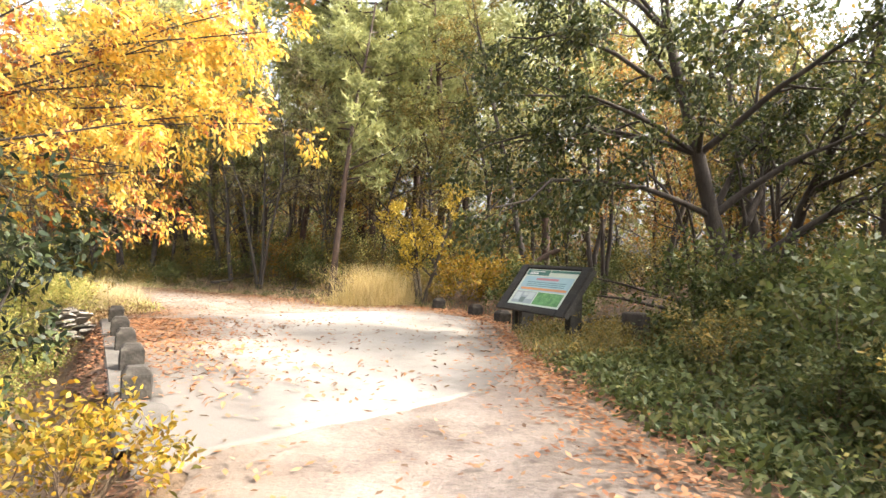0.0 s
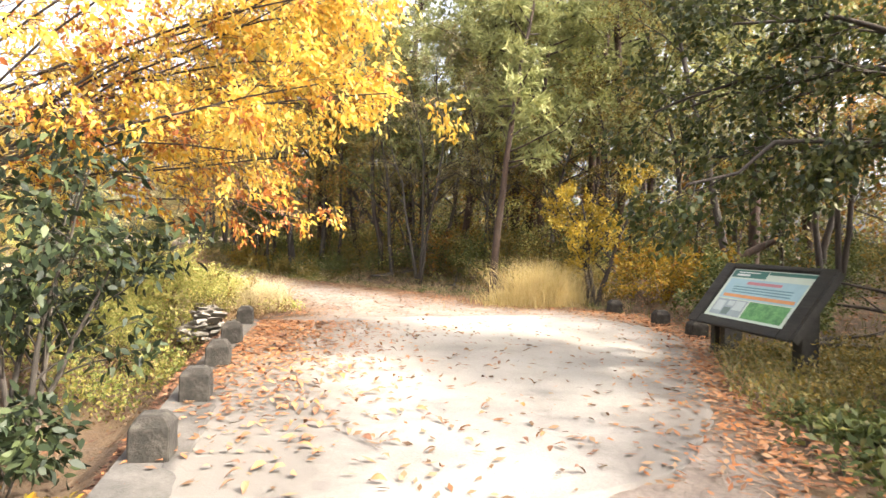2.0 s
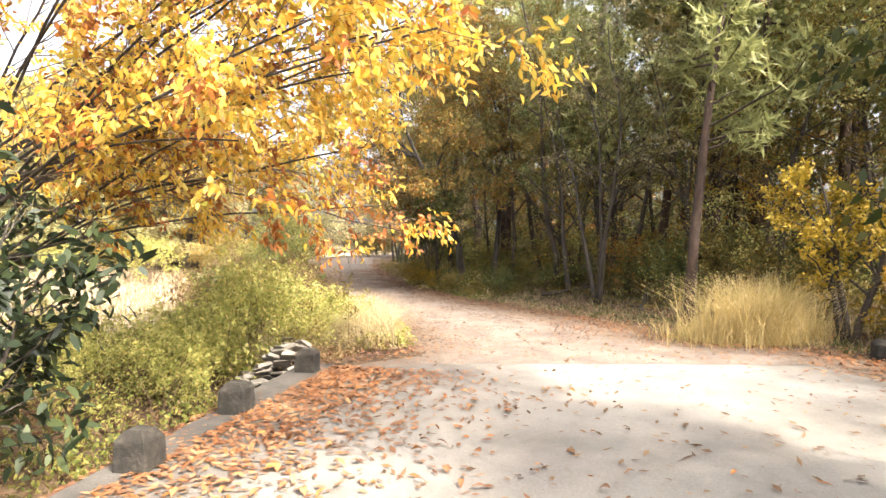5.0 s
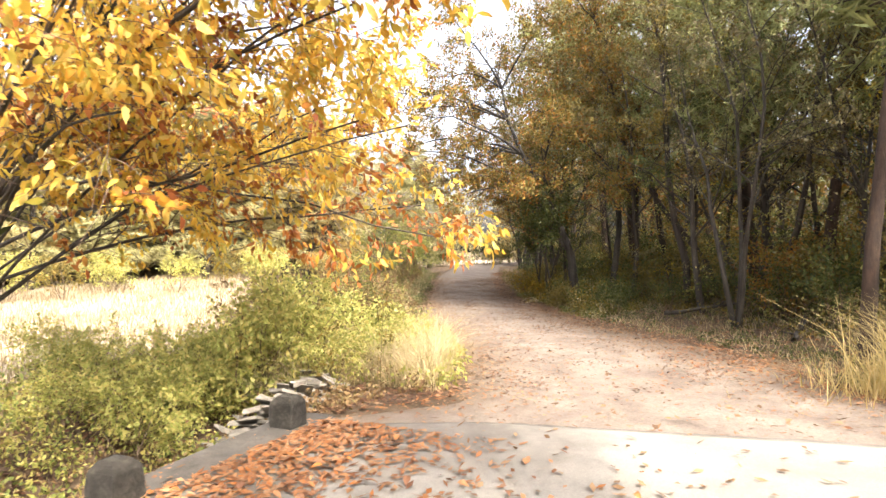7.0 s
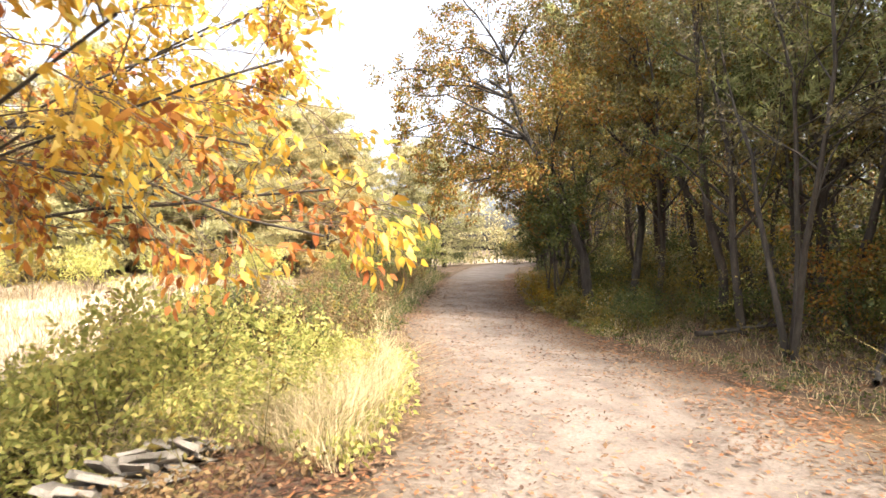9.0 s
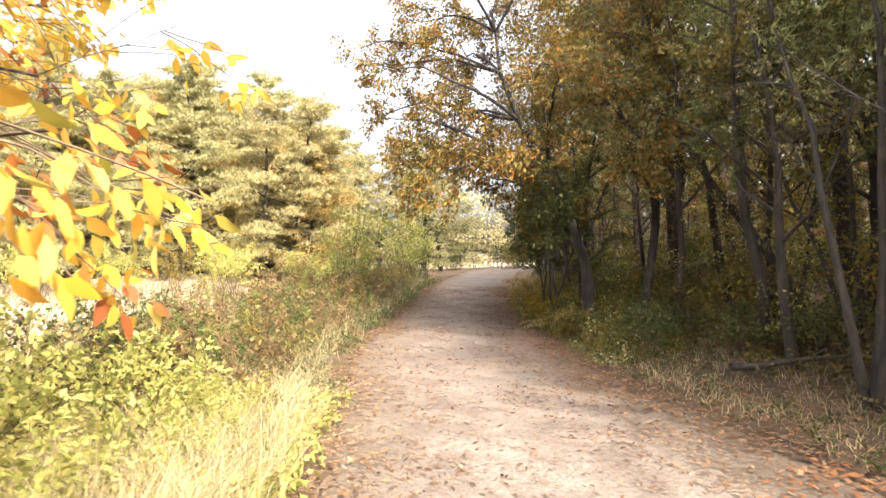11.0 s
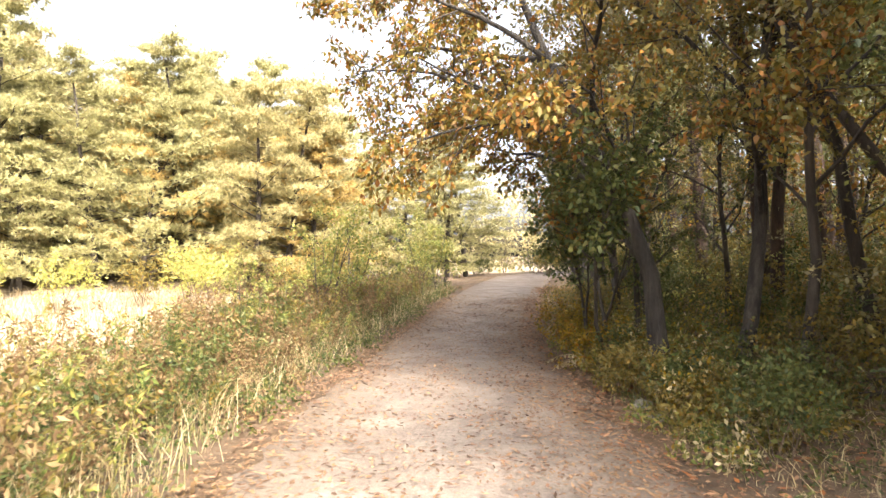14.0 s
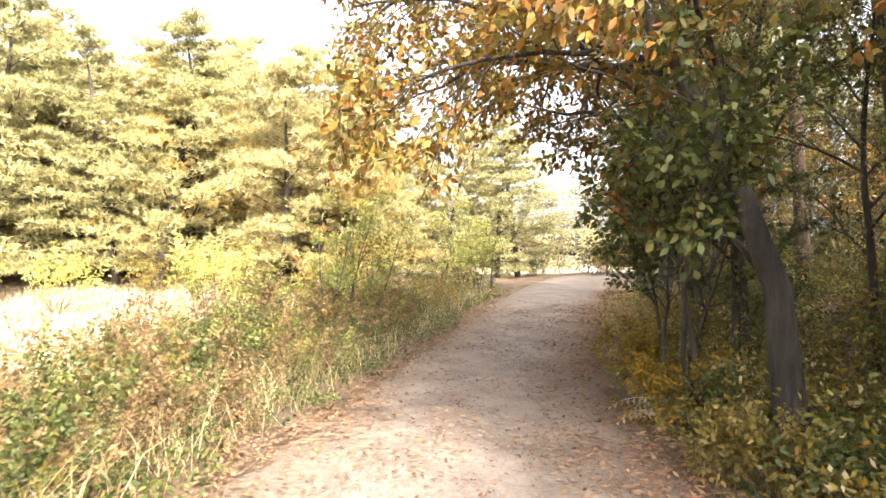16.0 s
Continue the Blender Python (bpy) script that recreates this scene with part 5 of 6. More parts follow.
        R = np.stack([rng.uniform(0.15, 0.38, n), rng.uniform(0.15, 0.38, n), np.maximum(0.08, h * 0.8)], 1)
        leaf_cloud("verge_weeds", C, R, 30 if k == 0 else 36, 0.085 if k == 0 else 0.065, mat, tint + " weeds crowding the path's edge", "weeds", 440 + k)
    for k, (mat, n, tint) in enumerate(((L_BROWNWEED, 260, "rust-brown"), (L_LIME, 160, "light green"))):
        P = strewn(rng, n, -10, -2, 4, 12.4, lambda P, l, r: (l > (0.45, 1.7)[k]) & (l < 4.5) & ((P[:, 1] > 8.3) | (l > 2.2)))
        h = 0.06 + 0.28 * rng.random(n)
        C = np.concatenate([P, (land(P) + h)[:, None]], 1)
        R = np.stack([rng.uniform(0.15, 0.4, n), rng.uniform(0.15, 0.4, n), np.maximum(0.07, h * 0.9)], 1)
        leaf_cloud("ditch_weeds", C, R, 44, 0.048, mat, tint + " low weeds in the ditch behind the posts", "weeds", 460 + k)
    P = np.stack([rng.uniform(-6.2, -5.6, 24), rng.uniform(11.2, 12.8, 24)], 1)
    C = np.concatenate([P, (land(P) + 0.12)[:, None]], 1)
    leaf_cloud("heap_weeds", C, np.tile([0.14, 0.14, 0.12], (24, 1)), 26, 0.06, L_BROWNWEED, "withered weeds in front of the stone heap", "weeds", 470)
    P = strewn(rng, 800, -24, 0, 15.5, 32, lambda P, l, r: (r > np.where(P[:, 0] > -9, 1.7, 0.35)) & (r < 5.5))
    h = 0.06 + 0.25 * rng.random(800)
    C = np.concatenate([P, (land(P) + h)[:, None]], 1)
    R = np.stack([rng.uniform(0.12, 0.35, 800), rng.uniform(0.12, 0.35, 800), h * 0.9], 1)
    leaf_cloud("forest_edge_weeds", C, R, 26, 0.07, L_OLIVE, "low olive weeds at the forest edge", "weeds", 450)
    P = strewn(rng, 380, -14, 0, 15.5, 25, lambda P, l, r: (r > 0.45) & (r < 2.9))
    C = np.concatenate([P, (land(P) + 0.05)[:, None]], 1)
    leaf_cloud("low_herbs", C, np.tile([0.13, 0.13, 0.06], (len(P), 1)) * rng.uniform(0.5, 1.6, (len(P), 1)), 20, 0.05, L_GREEN, "small green herbs on the bare ground beside the path", "weeds", 455, 0.6)
    # sunlit canopy above the wood's edge
    P = strewn(rng, 190, -9, 3, 18.5, 27, lambda P, l, r: (r > 3.0))
    C = np.concatenate([P, (land(P) + rng.uniform(4.2, 9.5, len(P)))[:, None]], 1)
    R = np.stack([rng.uniform(0.5, 1.1, 190), rng.uniform(0.5, 1.1, 190), rng.uniform(0.2, 0.4, 190)], 1)
    leaf_cloud("canopy_foliage", C, R, 55, 0.17, L_PINE, "light green foliage in the upper canopy", "woodland", 456, 0.6)
    for k, (mat, n, tint) in enumerate(((L_OLIVE, 190, "olive"), (L_OAK, 120, "rust and olive"), (L_SILVER, 190, "pale olive"))):
        P = strewn(rng, n, -24, -8.5, 19, 33, lambda P, l, r: (r > 0.2) & (r < 5.5))
        C = np.concatenate([P, (land(P) + 3.4 + 5.6 * rng.random(n))[:, None]], 1)
        R = np.stack([rng.uniform(0.4, 0.8, n), rng.uniform(0.4, 0.8, n), rng.uniform(0.12, 0.3, n)], 1)
        leaf_cloud("overhanging_foliage", C, R, 60, 0.085, mat, tint + " autumn leaves overhanging the path's edge", "woodland", 570 + k, 0.5)
    for k, (mat, n, tint, lo, hi) in enumerate(((L_OLIVE, 150, "olive", 0.5, 2.4), (L_YGREEN, 70, "yellowing", 0.7, 2.4), (L_BRIGHT, 130, "green", 0.35, 2.2), (L_STRAW, 60, "withered", 0.5, 2.0))):
        P = strewn(rng, n, -15, -8.8, 18.5, 25, lambda P, l, r: (r > lo) & (r < hi))
        _, r = beyond(P)
        h = 0.07 + 0.5 * smooth01(r, 0.3, 1.0) * rng.random(n) * smooth01(-P[:, 0], 8.5, 10.5)
        C = np.concatenate([P, (land(P) + h)[:, None]], 1)
        R = np.stack([rng.uniform(0.12, 0.3, n), rng.uniform(0.12, 0.3, n), np.maximum(0.06, h * 0.9)], 1)
        leaf_cloud("oak_weeds", C, R, 34, 0.06, mat, tint + " weeds round the foot of the oak", "weeds", 580 + k)
    for k, (mat, n, tint) in enumerate(((L_OLIVE, 130, "olive"), (L_LIME, 70, "light green"), (L_GREEN, 70, "green"))):
        P = strewn(rng, n, -10, 1, 17.6, 21.5, lambda P, l, r: (r > 2.3))
        h = 0.15 + 1.3 * rng.random(n) ** 1.5
        C = np.concatenate([P, (land(P) + h)[:, None]], 1)
        R = np.stack([rng.uniform(0.2, 0.5, n), rng.uniform(0.2, 0.5, n), np.maximum(0.1, 0.35 * h)], 1)
        leaf_cloud("front_undergrowth", C, R, 34, 0.07, mat, tint + " undergrowth at the front of the wood", "undergrowth", 600 + k)
    for k, (mat, n, tint) in enumerate(((L_OLIVE, 120, "olive"), (L_OAK, 50, "rust"), (L_SILVER, 60, "pale olive"))):
        P = strewn(rng, n, -15.5, -9.8, 19.8, 25, lambda P, l, r: (r > -0.4) & (r < 3.0))
        C = np.concatenate([P, (land(P) + 4.2 + 4.6 * rng.random(n))[:, None]], 1)
        R = np.stack([rng.uniform(0.4, 0.7, n), rng.uniform(0.4, 0.7, n), rng.uniform(0.15, 0.3, n)], 1)
        leaf_cloud("overhanging_foliage", C, R, 60, 0.1, mat, tint + " leaves high over the bend of the path", "woodland", 610 + k, 0.5)
    n = 170
    for k, (mat, tint) in enumerate(((L_LIME, "light green"), (L_OLIVE, "olive"))):
        P = strewn(rng, n, -9, 2, 18.2, 22.5, lambda P, l, r: (r > 2.4))
        C = np.concatenate([P, (land(P) + 1.2 + 6.5 * rng.random(n))[:, None]], 1)
        R = np.stack([rng.uniform(0.3, 0.7, n), rng.uniform(0.3, 0.7, n), rng.uniform(0.08, 0.2, n)], 1)
        leaf_cloud("edge_foliage", C, R, 40, 0.075, mat, tint + " leaf sprays among the pines", "woodland", 590 + k, 0.6)
    P = strewn(rng, 230, -12, 4, 18.0, 25, lambda P, l, r: (r > 2.2))
    C = np.concatenate([P, (land(P) + rng.uniform(3.4, 9.0, len(P)))[:, None]], 1)
    tuft = np.repeat(C, 34, 0) + rng.normal(0, 1, (len(C) * 34, 3)) * np.array([0.42, 0.42, 0.13])
    tagged(link_mesh("pine_sprays", *needles(rng, tuft, np.repeat(unit(rng.normal(0, 1, (len(C), 3)) * (1, 1, 0.2)), 34, 0), 8, 0.17, 0.014, 0.25), L_PINE), "soft light green pine sprays over the wood's edge", "woodland", kind="stuff")
    for k, (mat, n, tint) in enumerate(((L_SILVER, 330, "pale olive"), (L_LIME, 150, "light green"), (L_YSMALL, 110, "yellow"), (L_GREEN, 260, "green"))):
        P = strewn(rng, n, -22, 4, 16.5, 32, lambda P, l, r: (r > 1.9) & (r < 6.5) & ((P[:, 0] < -2.6) | (r > 3.2)))
        C = np.concatenate([P, (land(P) + 0.7 + 4.6 * rng.random(n) ** 1.2)[:, None]], 1)
        R = np.stack([rng.uniform(0.25, 0.6, n), rng.uniform(0.25, 0.6, n), rng.uniform(0.06, 0.16, n)], 1)
        leaf_cloud("edge_foliage", C, R, 34, 0.07, mat, tint + " leaf sprays among the thin trees at the wood's edge", "woodland", 560 + k, 0.6)
    P = strewn(rng, 330, -10, -5.4, 8.0, 13.2, lambda P, l, r: (l > 0.55) & (l < 4.0) & ~((P[:, 0] > -7.3) & (P[:, 1] > 10.7)))
    h = 0.1 + 0.3 * rng.random(330)
    C = np.concatenate([P, (land(P) + h)[:, None]], 1)
    R = np.stack([rng.uniform(0.15, 0.3, 330), rng.uniform(0.15, 0.3, 330), h * 0.9], 1)
    leaf_cloud("ditch_weeds", C, R, 34, 0.065, L_BRIGHT, "fresh green weeds beyond the posts", "weeds", 457)


woodland()


# ---- grass, weeds and fallen leaves ----
def scatter_grass():
    rng = np.random.default_rng(201)
    P = strewn(rng, 6500, -26, 0, 11, 30, lambda P, l, r: (l > 0.1 + 0.7 * rng.random(len(P))) & (rng.random(len(P)) < np.where(P[:, 0] > -9.6, 1.0, 0.2)) & (l < 2.6) & (P[:, 1] > 11.5) & ~((P[:, 0] > -7.0) & (P[:, 1] < 12.75)))
    V, F = blades(rng, on_land(P, -0.02), 0.15, 0.6, 0.005, 0.9)
    tagged(link_mesh("verge_grass", V, F, L_GRASS), "tall green and fading grass along the path", "grass", kind="stuff")
    P = strewn(rng, 23000, -26, 0, 11, 30, lambda P, l, r: (l > 0.1 + 0.5 * rng.random(len(P))) & (rng.random(len(P)) < np.where(P[:, 0] > -9.0, 1.0, 0.035)) & (l < 3.4) & (P[:, 1] > 11.5) & ~((P[:, 0] > -7.0) & (P[:, 1] < 12.75)))
    V, F = blades(rng, on_land(P, -0.02), 0.12, 0.7, 0.0035, 1.1)
    tagged(link_mesh("dry_verge_grass", V, F, L_STRAW), "dry straw-coloured grass along the path", "grass", kind="stuff")
    P = strewn(rng, 20000, -30, -7, 3, 30, lambda P, l, r: (l > 2.6))
    V, F = blades(rng, on_land(P, -0.02), 0.10, 0.34, 0.015, 0.7)
    tagged(link_mesh("meadow_grass", V, F, L_MEADOW), "pale sunlit dry meadow grass", "grass", kind="stuff")
    P = strewn(rng, 5200, -13, 0, 15.5, 24, lambda P, l, r: (r > 0.35 + 0.5 * rng.random(len(P))) & (r < 3.0))
    tagged(link_mesh("sparse_dry_grass", *blades(rng, on_land(P, -0.01), 0.05, 0.2, 0.004, 1.6, 0.9), L_STRAW), "sparse flattened dry grass beside the path", "grass", kind="stuff")
    turn = np.array(((0.78, 0.62), (-0.62, 0.78)))
    low = blades(rng, on_land(np.array((-1.95, 16.55)) + rng.normal(0, 1, (3000, 2)) * (0.55, 0.3) @ turn, -0.02), 0.1, 0.5, 0.005, 1.3, 0.6)
    tall = blades(rng, on_land(np.array((-1.85, 16.6)) + rng.normal(0, 1, (2300, 2)) * (0.42, 0.22) @ turn, -0.02), 0.35, 1.15, 0.0055, 0.95, 0.35)
    V, F = join(low, tall)
    PB = strewn(rng, 2200, 0.6, 3.6, 8.6, 12.0, lambda P, l, r: (r > 0.15))
    tagged(link_mesh("board_grass", *blades(rng, on_land(PB, -0.02), 0.08, 0.34, 0.006, 1.0), L_GRASS), "thin grass and creepers round the notice board", "grass", kind="stuff")
    tagged(link_mesh("dry_grass_clump", V, F, L_CLUMP), "clump of tall dry yellow grass at the forest edge", "grass", kind="stuff")
    P = strewn(rng, 3600, -24, 8, 2, 34, lambda P, l, r: (r > np.where((P[:, 0] < -1.5) & (P[:, 0] > -9), 1.7, 0.3)) & (r < 3.2))
    V, F = blades(rng, on_land(P, -0.02), 0.06, 0.28, 0.006, 0.8)
    tagged(link_mesh("forest_edge_grass", V, F, L_GRASS), "short sparse grass at the forest edge", "grass", kind="stuff")


scatter_grass()


def tall_weeds():
    """Leggy stalks with small leaves, above the grass of the open verge."""
    rng = np.random.default_rng(231)
    for k, (mat, n, tint) in enumerate(((L_BROWNWEED, 420, "brown"), (L_OLIVE, 150, "olive"), (L_BRIGHT, 70, "light green"))):
        P = on_land(strewn(rng, n, -24, -5, 11, 28, lambda P, l, r: (l > 0.6) & (l < 3.6) & (P[:, 1] > 11.6) & ((k != 0) | (P[:, 0] < -8.2))), -0.03)
        stalks = [(bend(rng, p, (rng.normal(0, 0.25), rng.normal(0, 0.25), 1), rng.uniform(0.5, 1.25), 6, 0.10, 0.02), np.linspace(0.006, 0.002, 7)) for p in P]
        side = [b for q, w in stalks for b in branch_out(rng, q, w, 5, 0.28, 0.7, 0.15, 0.05, 0.3, 3, 0.6)]
        LP, LD = sample(rng, stalks + side, 9, 0.02, 0.25)
        tagged(link_mesh("tall_weeds", *join(tubes(stalks + side, 3), leaves(rng, LP, LD, 0.075, 0.026, 0.4, 0.3)), mat), "leggy " + tint + " weeds standing above the verge grass", "weeds", kind="stuff")


tall_weeds()


def scatter_leaves():
    rng = np.random.default_rng(301)

    def lay(name, P, up, size, mat, label):
        n = len(P)
        base = on_land(P, up)
        D = unit(np.concatenate([rng.normal(0, 1, (n, 2)), np.zeros((n, 1))], 1))
        a = unit(D + np.array([0, 0, 1]) * rng.normal(0, 0.18, (n, 1)))
        s = unit(np.cross(a, np.array([0, 0, 1.0]) + rng.normal(0, 0.22, (n, 3))))
        u = np.cross(s, a)
        le, wi = size * rng.uniform(0.6, 1.3, (n, 1)), size * 0.42 * rng.uniform(0.6, 1.3, (n, 1))
        base[:, 2] += 0.008
        V = np.stack([base - a * le / 2 + u * le * 0.08, base + s * wi / 2 + u * wi * 0.25, base + a * le / 2 + u * le * 0.1, base - s * wi / 2 + u * wi * 0.25], 1).reshape(-1, 3)
        tagged(link_mesh(name, V, np.arange(n * 4).reshape(n, 4), mat), label, "leaves", kind="stuff")
    # thick drift along the posts
    a, b = np.array((-2.2, 5.5)), np.array((-5.1, 11.4))
    d = unit(b - a)
    nrm = np.array((d[1], -d[0]))
    f = rng.beta(2.5, 1.0, 3600)[:, None]
    P = a + (b - a) * f + nrm * np.abs(rng.gamma(1.3, 0.44, (3600, 1))) - nrm * 0.25
    lay("leaf_drift", P, 0.035, 0.08, L_LITTER, "drift of orange-brown fallen leaves along the concrete posts")
    P = strewn(rng, 3200, -1.5, 2.6, 3.0, 15.5, lambda P, l, r: (rng.random(len(P)) < np.exp(-np.abs(r) / 0.27)))
    lay("edge_leaves", P, 0.03, 0.08, L_LITTER, "red-brown fallen leaves along the slab's shaded edge")
    P = strewn(rng, 1000, -5, 1.2, 3, 15, lambda P, l, r: (l < -0.05) & (r < -0.05))
    lay("slab_leaves", P, 0.035, 0.085, L_DEAD, "scattered curled brown leaves on the slab")
    P = strewn(rng, 13000, -24, 2, -1, 30, lambda P, l, r: (l < 0.3) & (r < 0.5) & ((P[:, 1] > 7.5) | (rng.random(len(P)) < 0.3)) & (rng.random(len(P)) < np.where(P[:, 0] < -7, 0.045, 0.015) + np.exp(-np.abs(l) / np.where(P[:, 0] < -7, 0.5, 0.35)) + 0.7 * np.exp(-np.abs(r) / 0.55)))
    Q = strewn(rng, 14000, -22, 0, 12, 29, lambda P, l, r: (l < 0.1) & (r < 0.2) & (rng.random(len(P)) < 0.1 + 0.7 * np.exp(-np.abs(l) / 0.5) + 0.8 * np.exp(-np.abs(r) / 0.8)))
    Q = np.concatenate([Q, strewn(rng, 20000, -16, 0, 14, 25, lambda P, l, r: (r > -0.7) & (r < 2.8))])
    def patchy(P):
        return 0.5 + 0.5 * np.sin(P[:, 0] * 2.3 + 1.7 * np.sin(P[:, 1] * 1.9)) * np.sin(P[:, 1] * 2.9 + 1.3 * np.sin(P[:, 0] * 1.4))
    Q2 = strewn(rng, 13000, -22, -4, 13, 29, lambda P, l, r: (l < 0.15) & (r < 0.4) & (rng.random(len(P)) < patchy(P) ** 1.6 * (0.05 + np.exp(-np.abs(l) / 0.55) + 1.0 * np.exp(-np.abs(r) / 0.75))))
    lay("trodden_litter", Q2, 0.013, 0.062, L_TRODDEN, "patches of dull trodden leaves along the sandy path")
    lay("leaf_crumbs", Q, 0.012, 0.042, L_DEAD, "crumbled brown leaf bits trodden into the sandy path")
    lay("path_leaves", P[P[:, 0] > -5.5], 0.014, 0.072, L_LITTER, "dry orange-brown leaves strewn along the path's edges")
    # same leaves further on, the tint of shade put into a duller brown
    lay("path_leaves", P[P[:, 0] <= -5.5], 0.014, 0.07, L_DEAD, "leaves strewn along the path's edges, coloured dull brown for shade")
    P = strewn(rng, 22000, -26, 9, 1, 36, lambda P, l, r: (r > -0.15) & (r < 9) & (rng.random(len(P)) < 1.2 / (1 + 0.3 * np.maximum(r, 0))))
    lay("forest_litter", P, 0.004, 0.095, L_LITTER, "brown leaf litter on the forest floor")
    P = strewn(rng, 15000, -9, -1.5, 2.5, 13, lambda P, l, r: (l > 0) & (l < 3.2))
    lay("ditch_litter", P, 0.004, 0.08, L_DITCH, "rust-brown leaf litter in the ditch")


scatter_leaves()


def single_leaves():
    """The leaves lying nearest the line walked, one by one."""
    rng = np.random.default_rng(351)
    shapes = []
    for k in range(6):
        n = 9
        f = np.linspace(0, 1, n)
        w = 0.024 * np.sin(np.pi * f ** 0.8) * (1 + 0.12 * rng.normal(0, 1, n)) + 0.001
        curl = 0.018 * np.sin(f * 3.1 + rng.uniform(0, 1)) * rng.uniform(0.3, 1.2)
        V = np.concatenate([np.stack([f * 0.1 - 0.05, s * w, curl + 0.35 * w * (s != 0)], 1) for s in (-1, 0, 1)])
        i = np.arange(n - 1)
        F = np.concatenate([np.stack([r * n + i, r * n + i + 1, (r + 1) * n + i + 1, (r + 1) * n + i], 1) for r in (0, 1)])
        ob = link_mesh("fallen_leaf", V, F, L_SINGLE, smooth=True)
        shapes.append(ob.data)
        bpy.data.objects.remove(ob)
    drift = tagged(new("loose_leaves"), "dry curled orange-brown leaves lying on the slab", "leaves")
    a, b = np.array((-2.0, 5.6)), np.array((-4.9, 11.2))
    nrm = np.array((b - a)[::-1]) * np.array((1, -1))
    nrm = nrm / np.linalg.norm(nrm)
    for k in range(280):
        x, y = a + (b - a) * rng.random() + nrm * rng.gamma(1.3, 0.62)
        ob = new("fallen_leaf", shapes[k % 6])
        ob.parent = drift
        s = rng.uniform(0.55, 1.05)
        ob.matrix_basis = pose(x, y, 0.052, rng.normal(0, 14), rng.normal(0, 14), rng.uniform(0, 360)) @ Matrix.Diagonal((s, s, s, 1))


single_leaves()


# ---- leaning trees, a fallen log, a withered fern ----
leafy("leaning_tree", -9.6, 24.2, "thin dark trunk leaning over the wood's edge", "tree", L_OLIVE, M_BARK_DARK, 501, 8.0, 1.7, 1, 0.11, 0.05, 16, 0.4, 12, 5, lean=(-0.24, -0.12), r0=0.10, clear=0.5)
leafy("leaning_tree", -7.9, 23.2, "thin dark trunk leaning over the wood's edge", "tree", L_OAK, M_BARK_DARK, 502, 8.0, 1.7, 1, 0.11, 0.05, 16, 0.4, 12, 5, lean=(-0.22, -0.06), r0=0.09, clear=0.5)


def fallen_log():
    rng = np.random.default_rng(511)
    ob = thing("fallen_log", 1.6, 17.2, z_at(1.6, 17.2), "brown dead log leaning in the undergrowth", "log")
    pts = bend(rng, (-0.9, 0, 0.12), (1, 0.1, 0.5), 2.4, 6, 0.06, 0)
    link_mesh("log", *tubes([(pts, np.linspace(0.13, 0.07, 7))], 9), M_BARK_PINE, ob, smooth=True)
    link_mesh("broken_branch", *tubes([(bend(rng, pts[4], (0.2, 0.4, 1), 0.7, 3, 0.1, 0), np.linspace(0.04, 0.015, 4))], 5), M_BARK_PINE, ob)


fallen_log()


def dead_branch(x, y, rz, length, r, seed):
    rng = np.random.default_rng(seed)
    ob = thing("fallen_branch", x, y, z_at(x, y) + r * 0.6, "dead brown branch lying on the forest floor", "branch", "fallen branches", rz)
    pts = bend(rng, (-length / 2, 0, 0), (1, 0, 0.04), length, 6, 0.08, 0)
    rad = np.linspace(r, r * 0.35, 7)
    link_mesh("branch", *tubes([(pts, rad)], 7), M_BARK, ob, smooth=True)
    for q, w in branch_out(rng, pts, rad, 3, length * 0.35, 0.7, 0.1, 0.03, 0.3, 4, 0.6):
        link_mesh("twig", *tubes([(q, w)], 4), M_BARK, ob)


for k, (dx, dy, rz, le) in enumerate(((3.2, 11.8, 10, 2.2), (3.9, 12.4, 165, 2.6), (2.9, 12.6, 30, 1.8), (4.6, 11.4, 5, 2.4), (3.5, 13.2, 150, 2.0), (-6.8, 20.6, 60, 1.8), (-4.6, 19.2, 110, 1.6), (-9.4, 21.9, 20, 1.9), (-13.8, 23.6, 140, 1.5), (-8.9, 13.9, 75, 1.2), (-2.2, 18.3, 15, 2.0))):
    dead_branch(dx, dy, rz, le, 0.045, 530 + k)


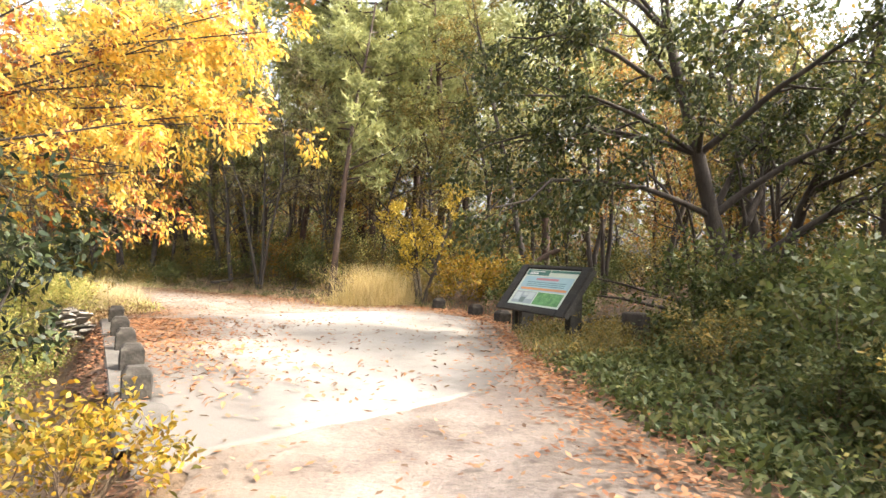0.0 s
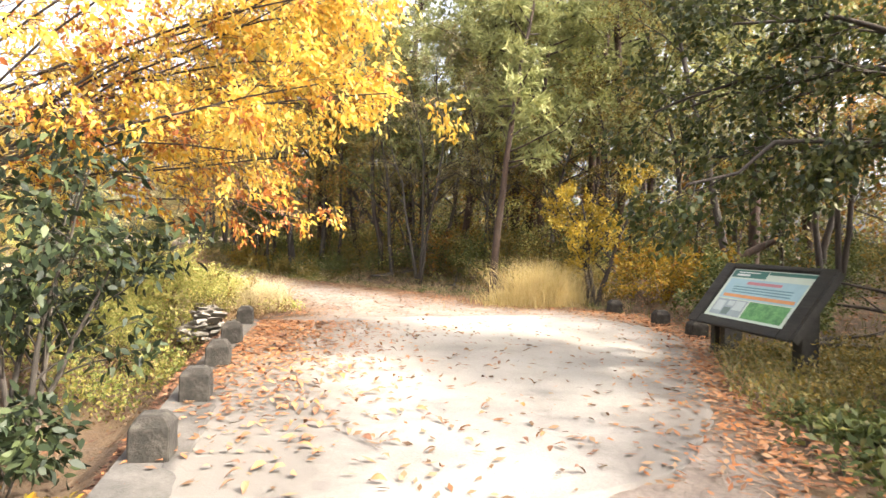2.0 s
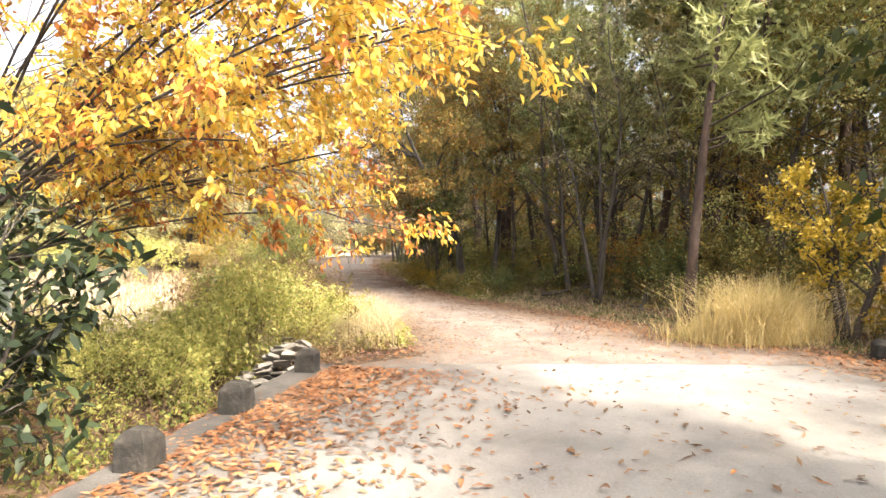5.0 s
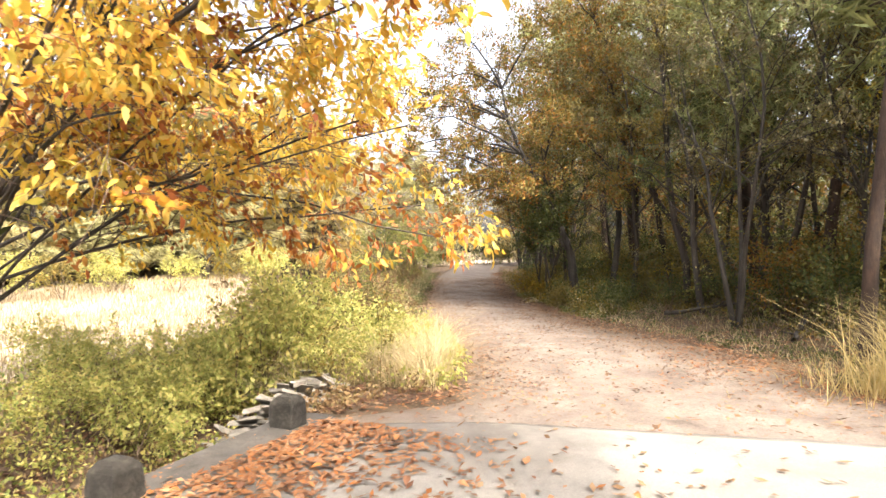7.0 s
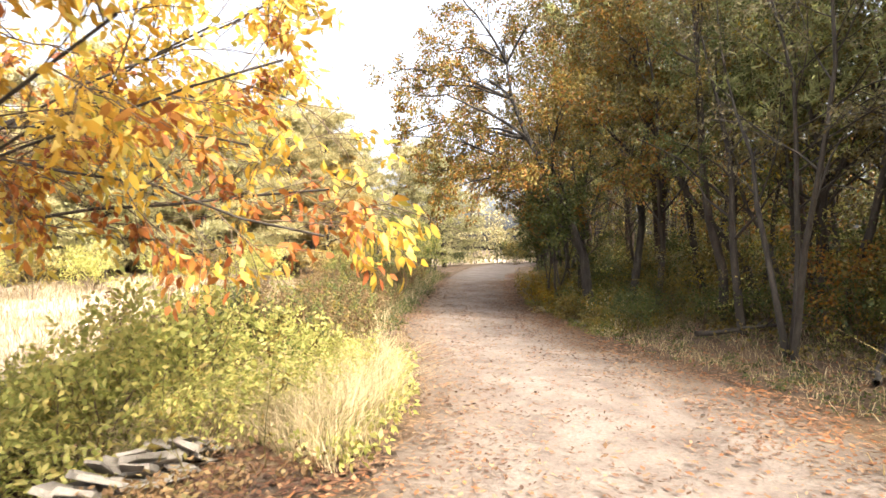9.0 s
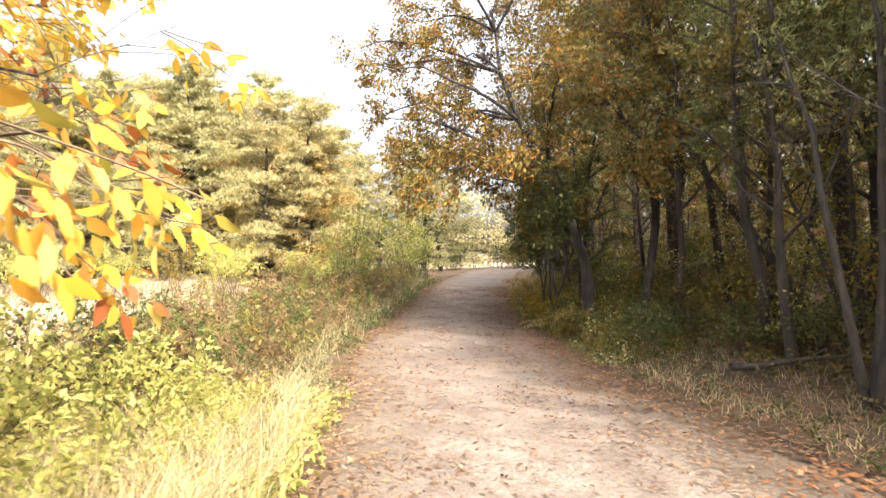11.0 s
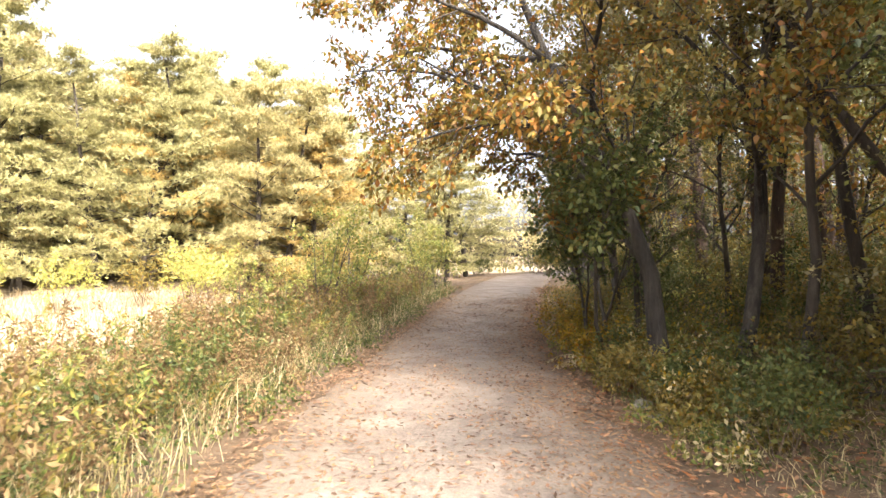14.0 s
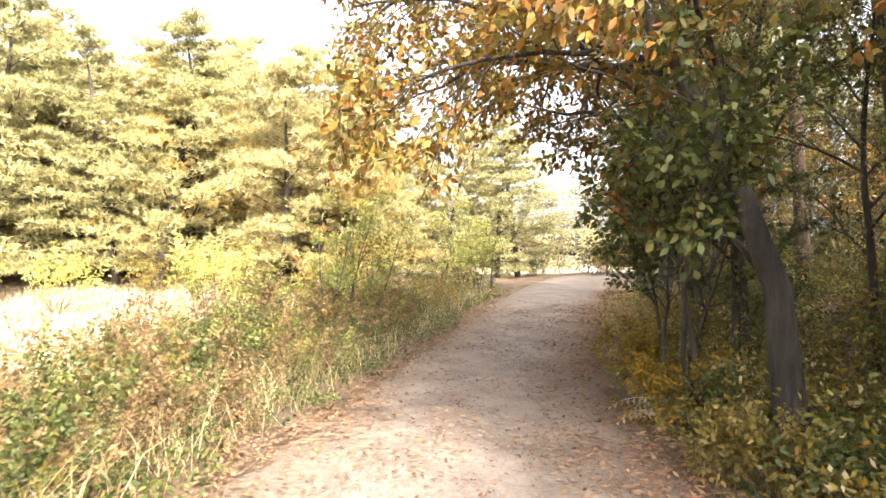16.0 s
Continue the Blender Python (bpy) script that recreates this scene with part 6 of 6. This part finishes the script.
def fern(x, y, seed):
    rng = np.random.default_rng(seed)
    ob = thing("withered_fern", x, y, z_at(x, y) - 0.02, "withered yellow-brown fern arching beside the path", "fern")
    for k in range(9):
        az = rng.uniform(0, 2 * math.pi)
        f = np.linspace(0, 1, 14)[:, None]
        le = rng.uniform(0.5, 0.8)
        out = np.array([math.cos(az), math.sin(az), 0])
        rib = out * le * f + np.array([0, 0, 1.0]) * le * (0.75 * f - 0.8 * f ** 2)
        side = np.cross(out, (0, 0, 1.0))
        w = 0.14 * np.sin(np.clip(f * 1.05, 0, 1) * np.pi) + 0.01
        V, F = [], []
        for i in range(2, 14):
            for s in (-1, 1):
                b = rib[i]
                tip = b + side * s * w[i] + out * 0.05 - np.array([0, 0, 0.03])
                F.append([len(V), len(V) + 1, len(V) + 2, len(V) + 3])
                V += [b - out * 0.012, (b + tip) / 2 - out * 0.016, tip, (b + tip) / 2 + out * 0.016]
        TV, TF = tubes([(rib, np.linspace(0.006, 0.002, 14))], 3)
        link_mesh("frond", np.concatenate([TV, np.array(V)]), np.concatenate([TF, np.array(F) + len(TV)]), L_STRAW, ob)


fern(-12.75, 22.45, 521)
fern(-12.45, 22.15, 522)


# ---- heap of flat stones and loose rocks ----
def rock(name, x, y, size, seed, label):
    rng = random.Random(seed)
    bm = bmesh.new()
    bmesh.ops.create_icosphere(bm, subdivisions=2, radius=1)
    for v in bm.verts:
        k = 1 + 0.28 * noise.noise(v.co * 1.7 + Vector((seed, 0, 0)))
        v.co = Vector((v.co.x * size[0] * k, v.co.y * size[1] * k, v.co.z * size[2] * k))
    ob = part(name, bm, M_STONE, None, smooth=False)
    ob.matrix_basis = pose(x, y, z_at(x, y) + size[2] * 0.25, 0, 0, rng.uniform(0, 360))
    tagged(ob, label, "stone", "loose stones")


rock("path_stone", -10.55, 20.9, (0.13, 0.10, 0.07), 4, "grey stone half sunk at the path's edge")
rock("path_stone", -10.15, 20.6, (0.09, 0.07, 0.05), 5, "grey stone half sunk at the path's edge")


def stone_heap():
    """Slabs of slate laid in rough courses."""
    rng = random.Random(12)
    x, y = -6.75, 11.7
    ob = thing("stone_heap", x, y, z_at(x, y) - 0.04, "heap of flat pale slate stones in the grass beside the path", "stone heap", "", 130)
    for course in range(5):
        n = 10 - course
        for k in range(n):
            for row in range(3 if course < 2 else 2):
                bm = box_bm((rng.uniform(0.14, 0.34), rng.uniform(0.12, 0.24), rng.uniform(0.018, 0.045)), (0, 0, 0), 0.005, 0.93, 0.014, rng)
                st = part("stone", bm, M_STONE, ob)
                st.matrix_basis = pose((k - n / 2) * 0.24 + rng.uniform(-0.06, 0.06), (row - 1) * 0.2 + rng.uniform(-0.06, 0.06), 0.08 + course * 0.075, rng.uniform(-16, 16), 18 + rng.uniform(-14, 14), rng.uniform(-40, 40))


stone_heap()
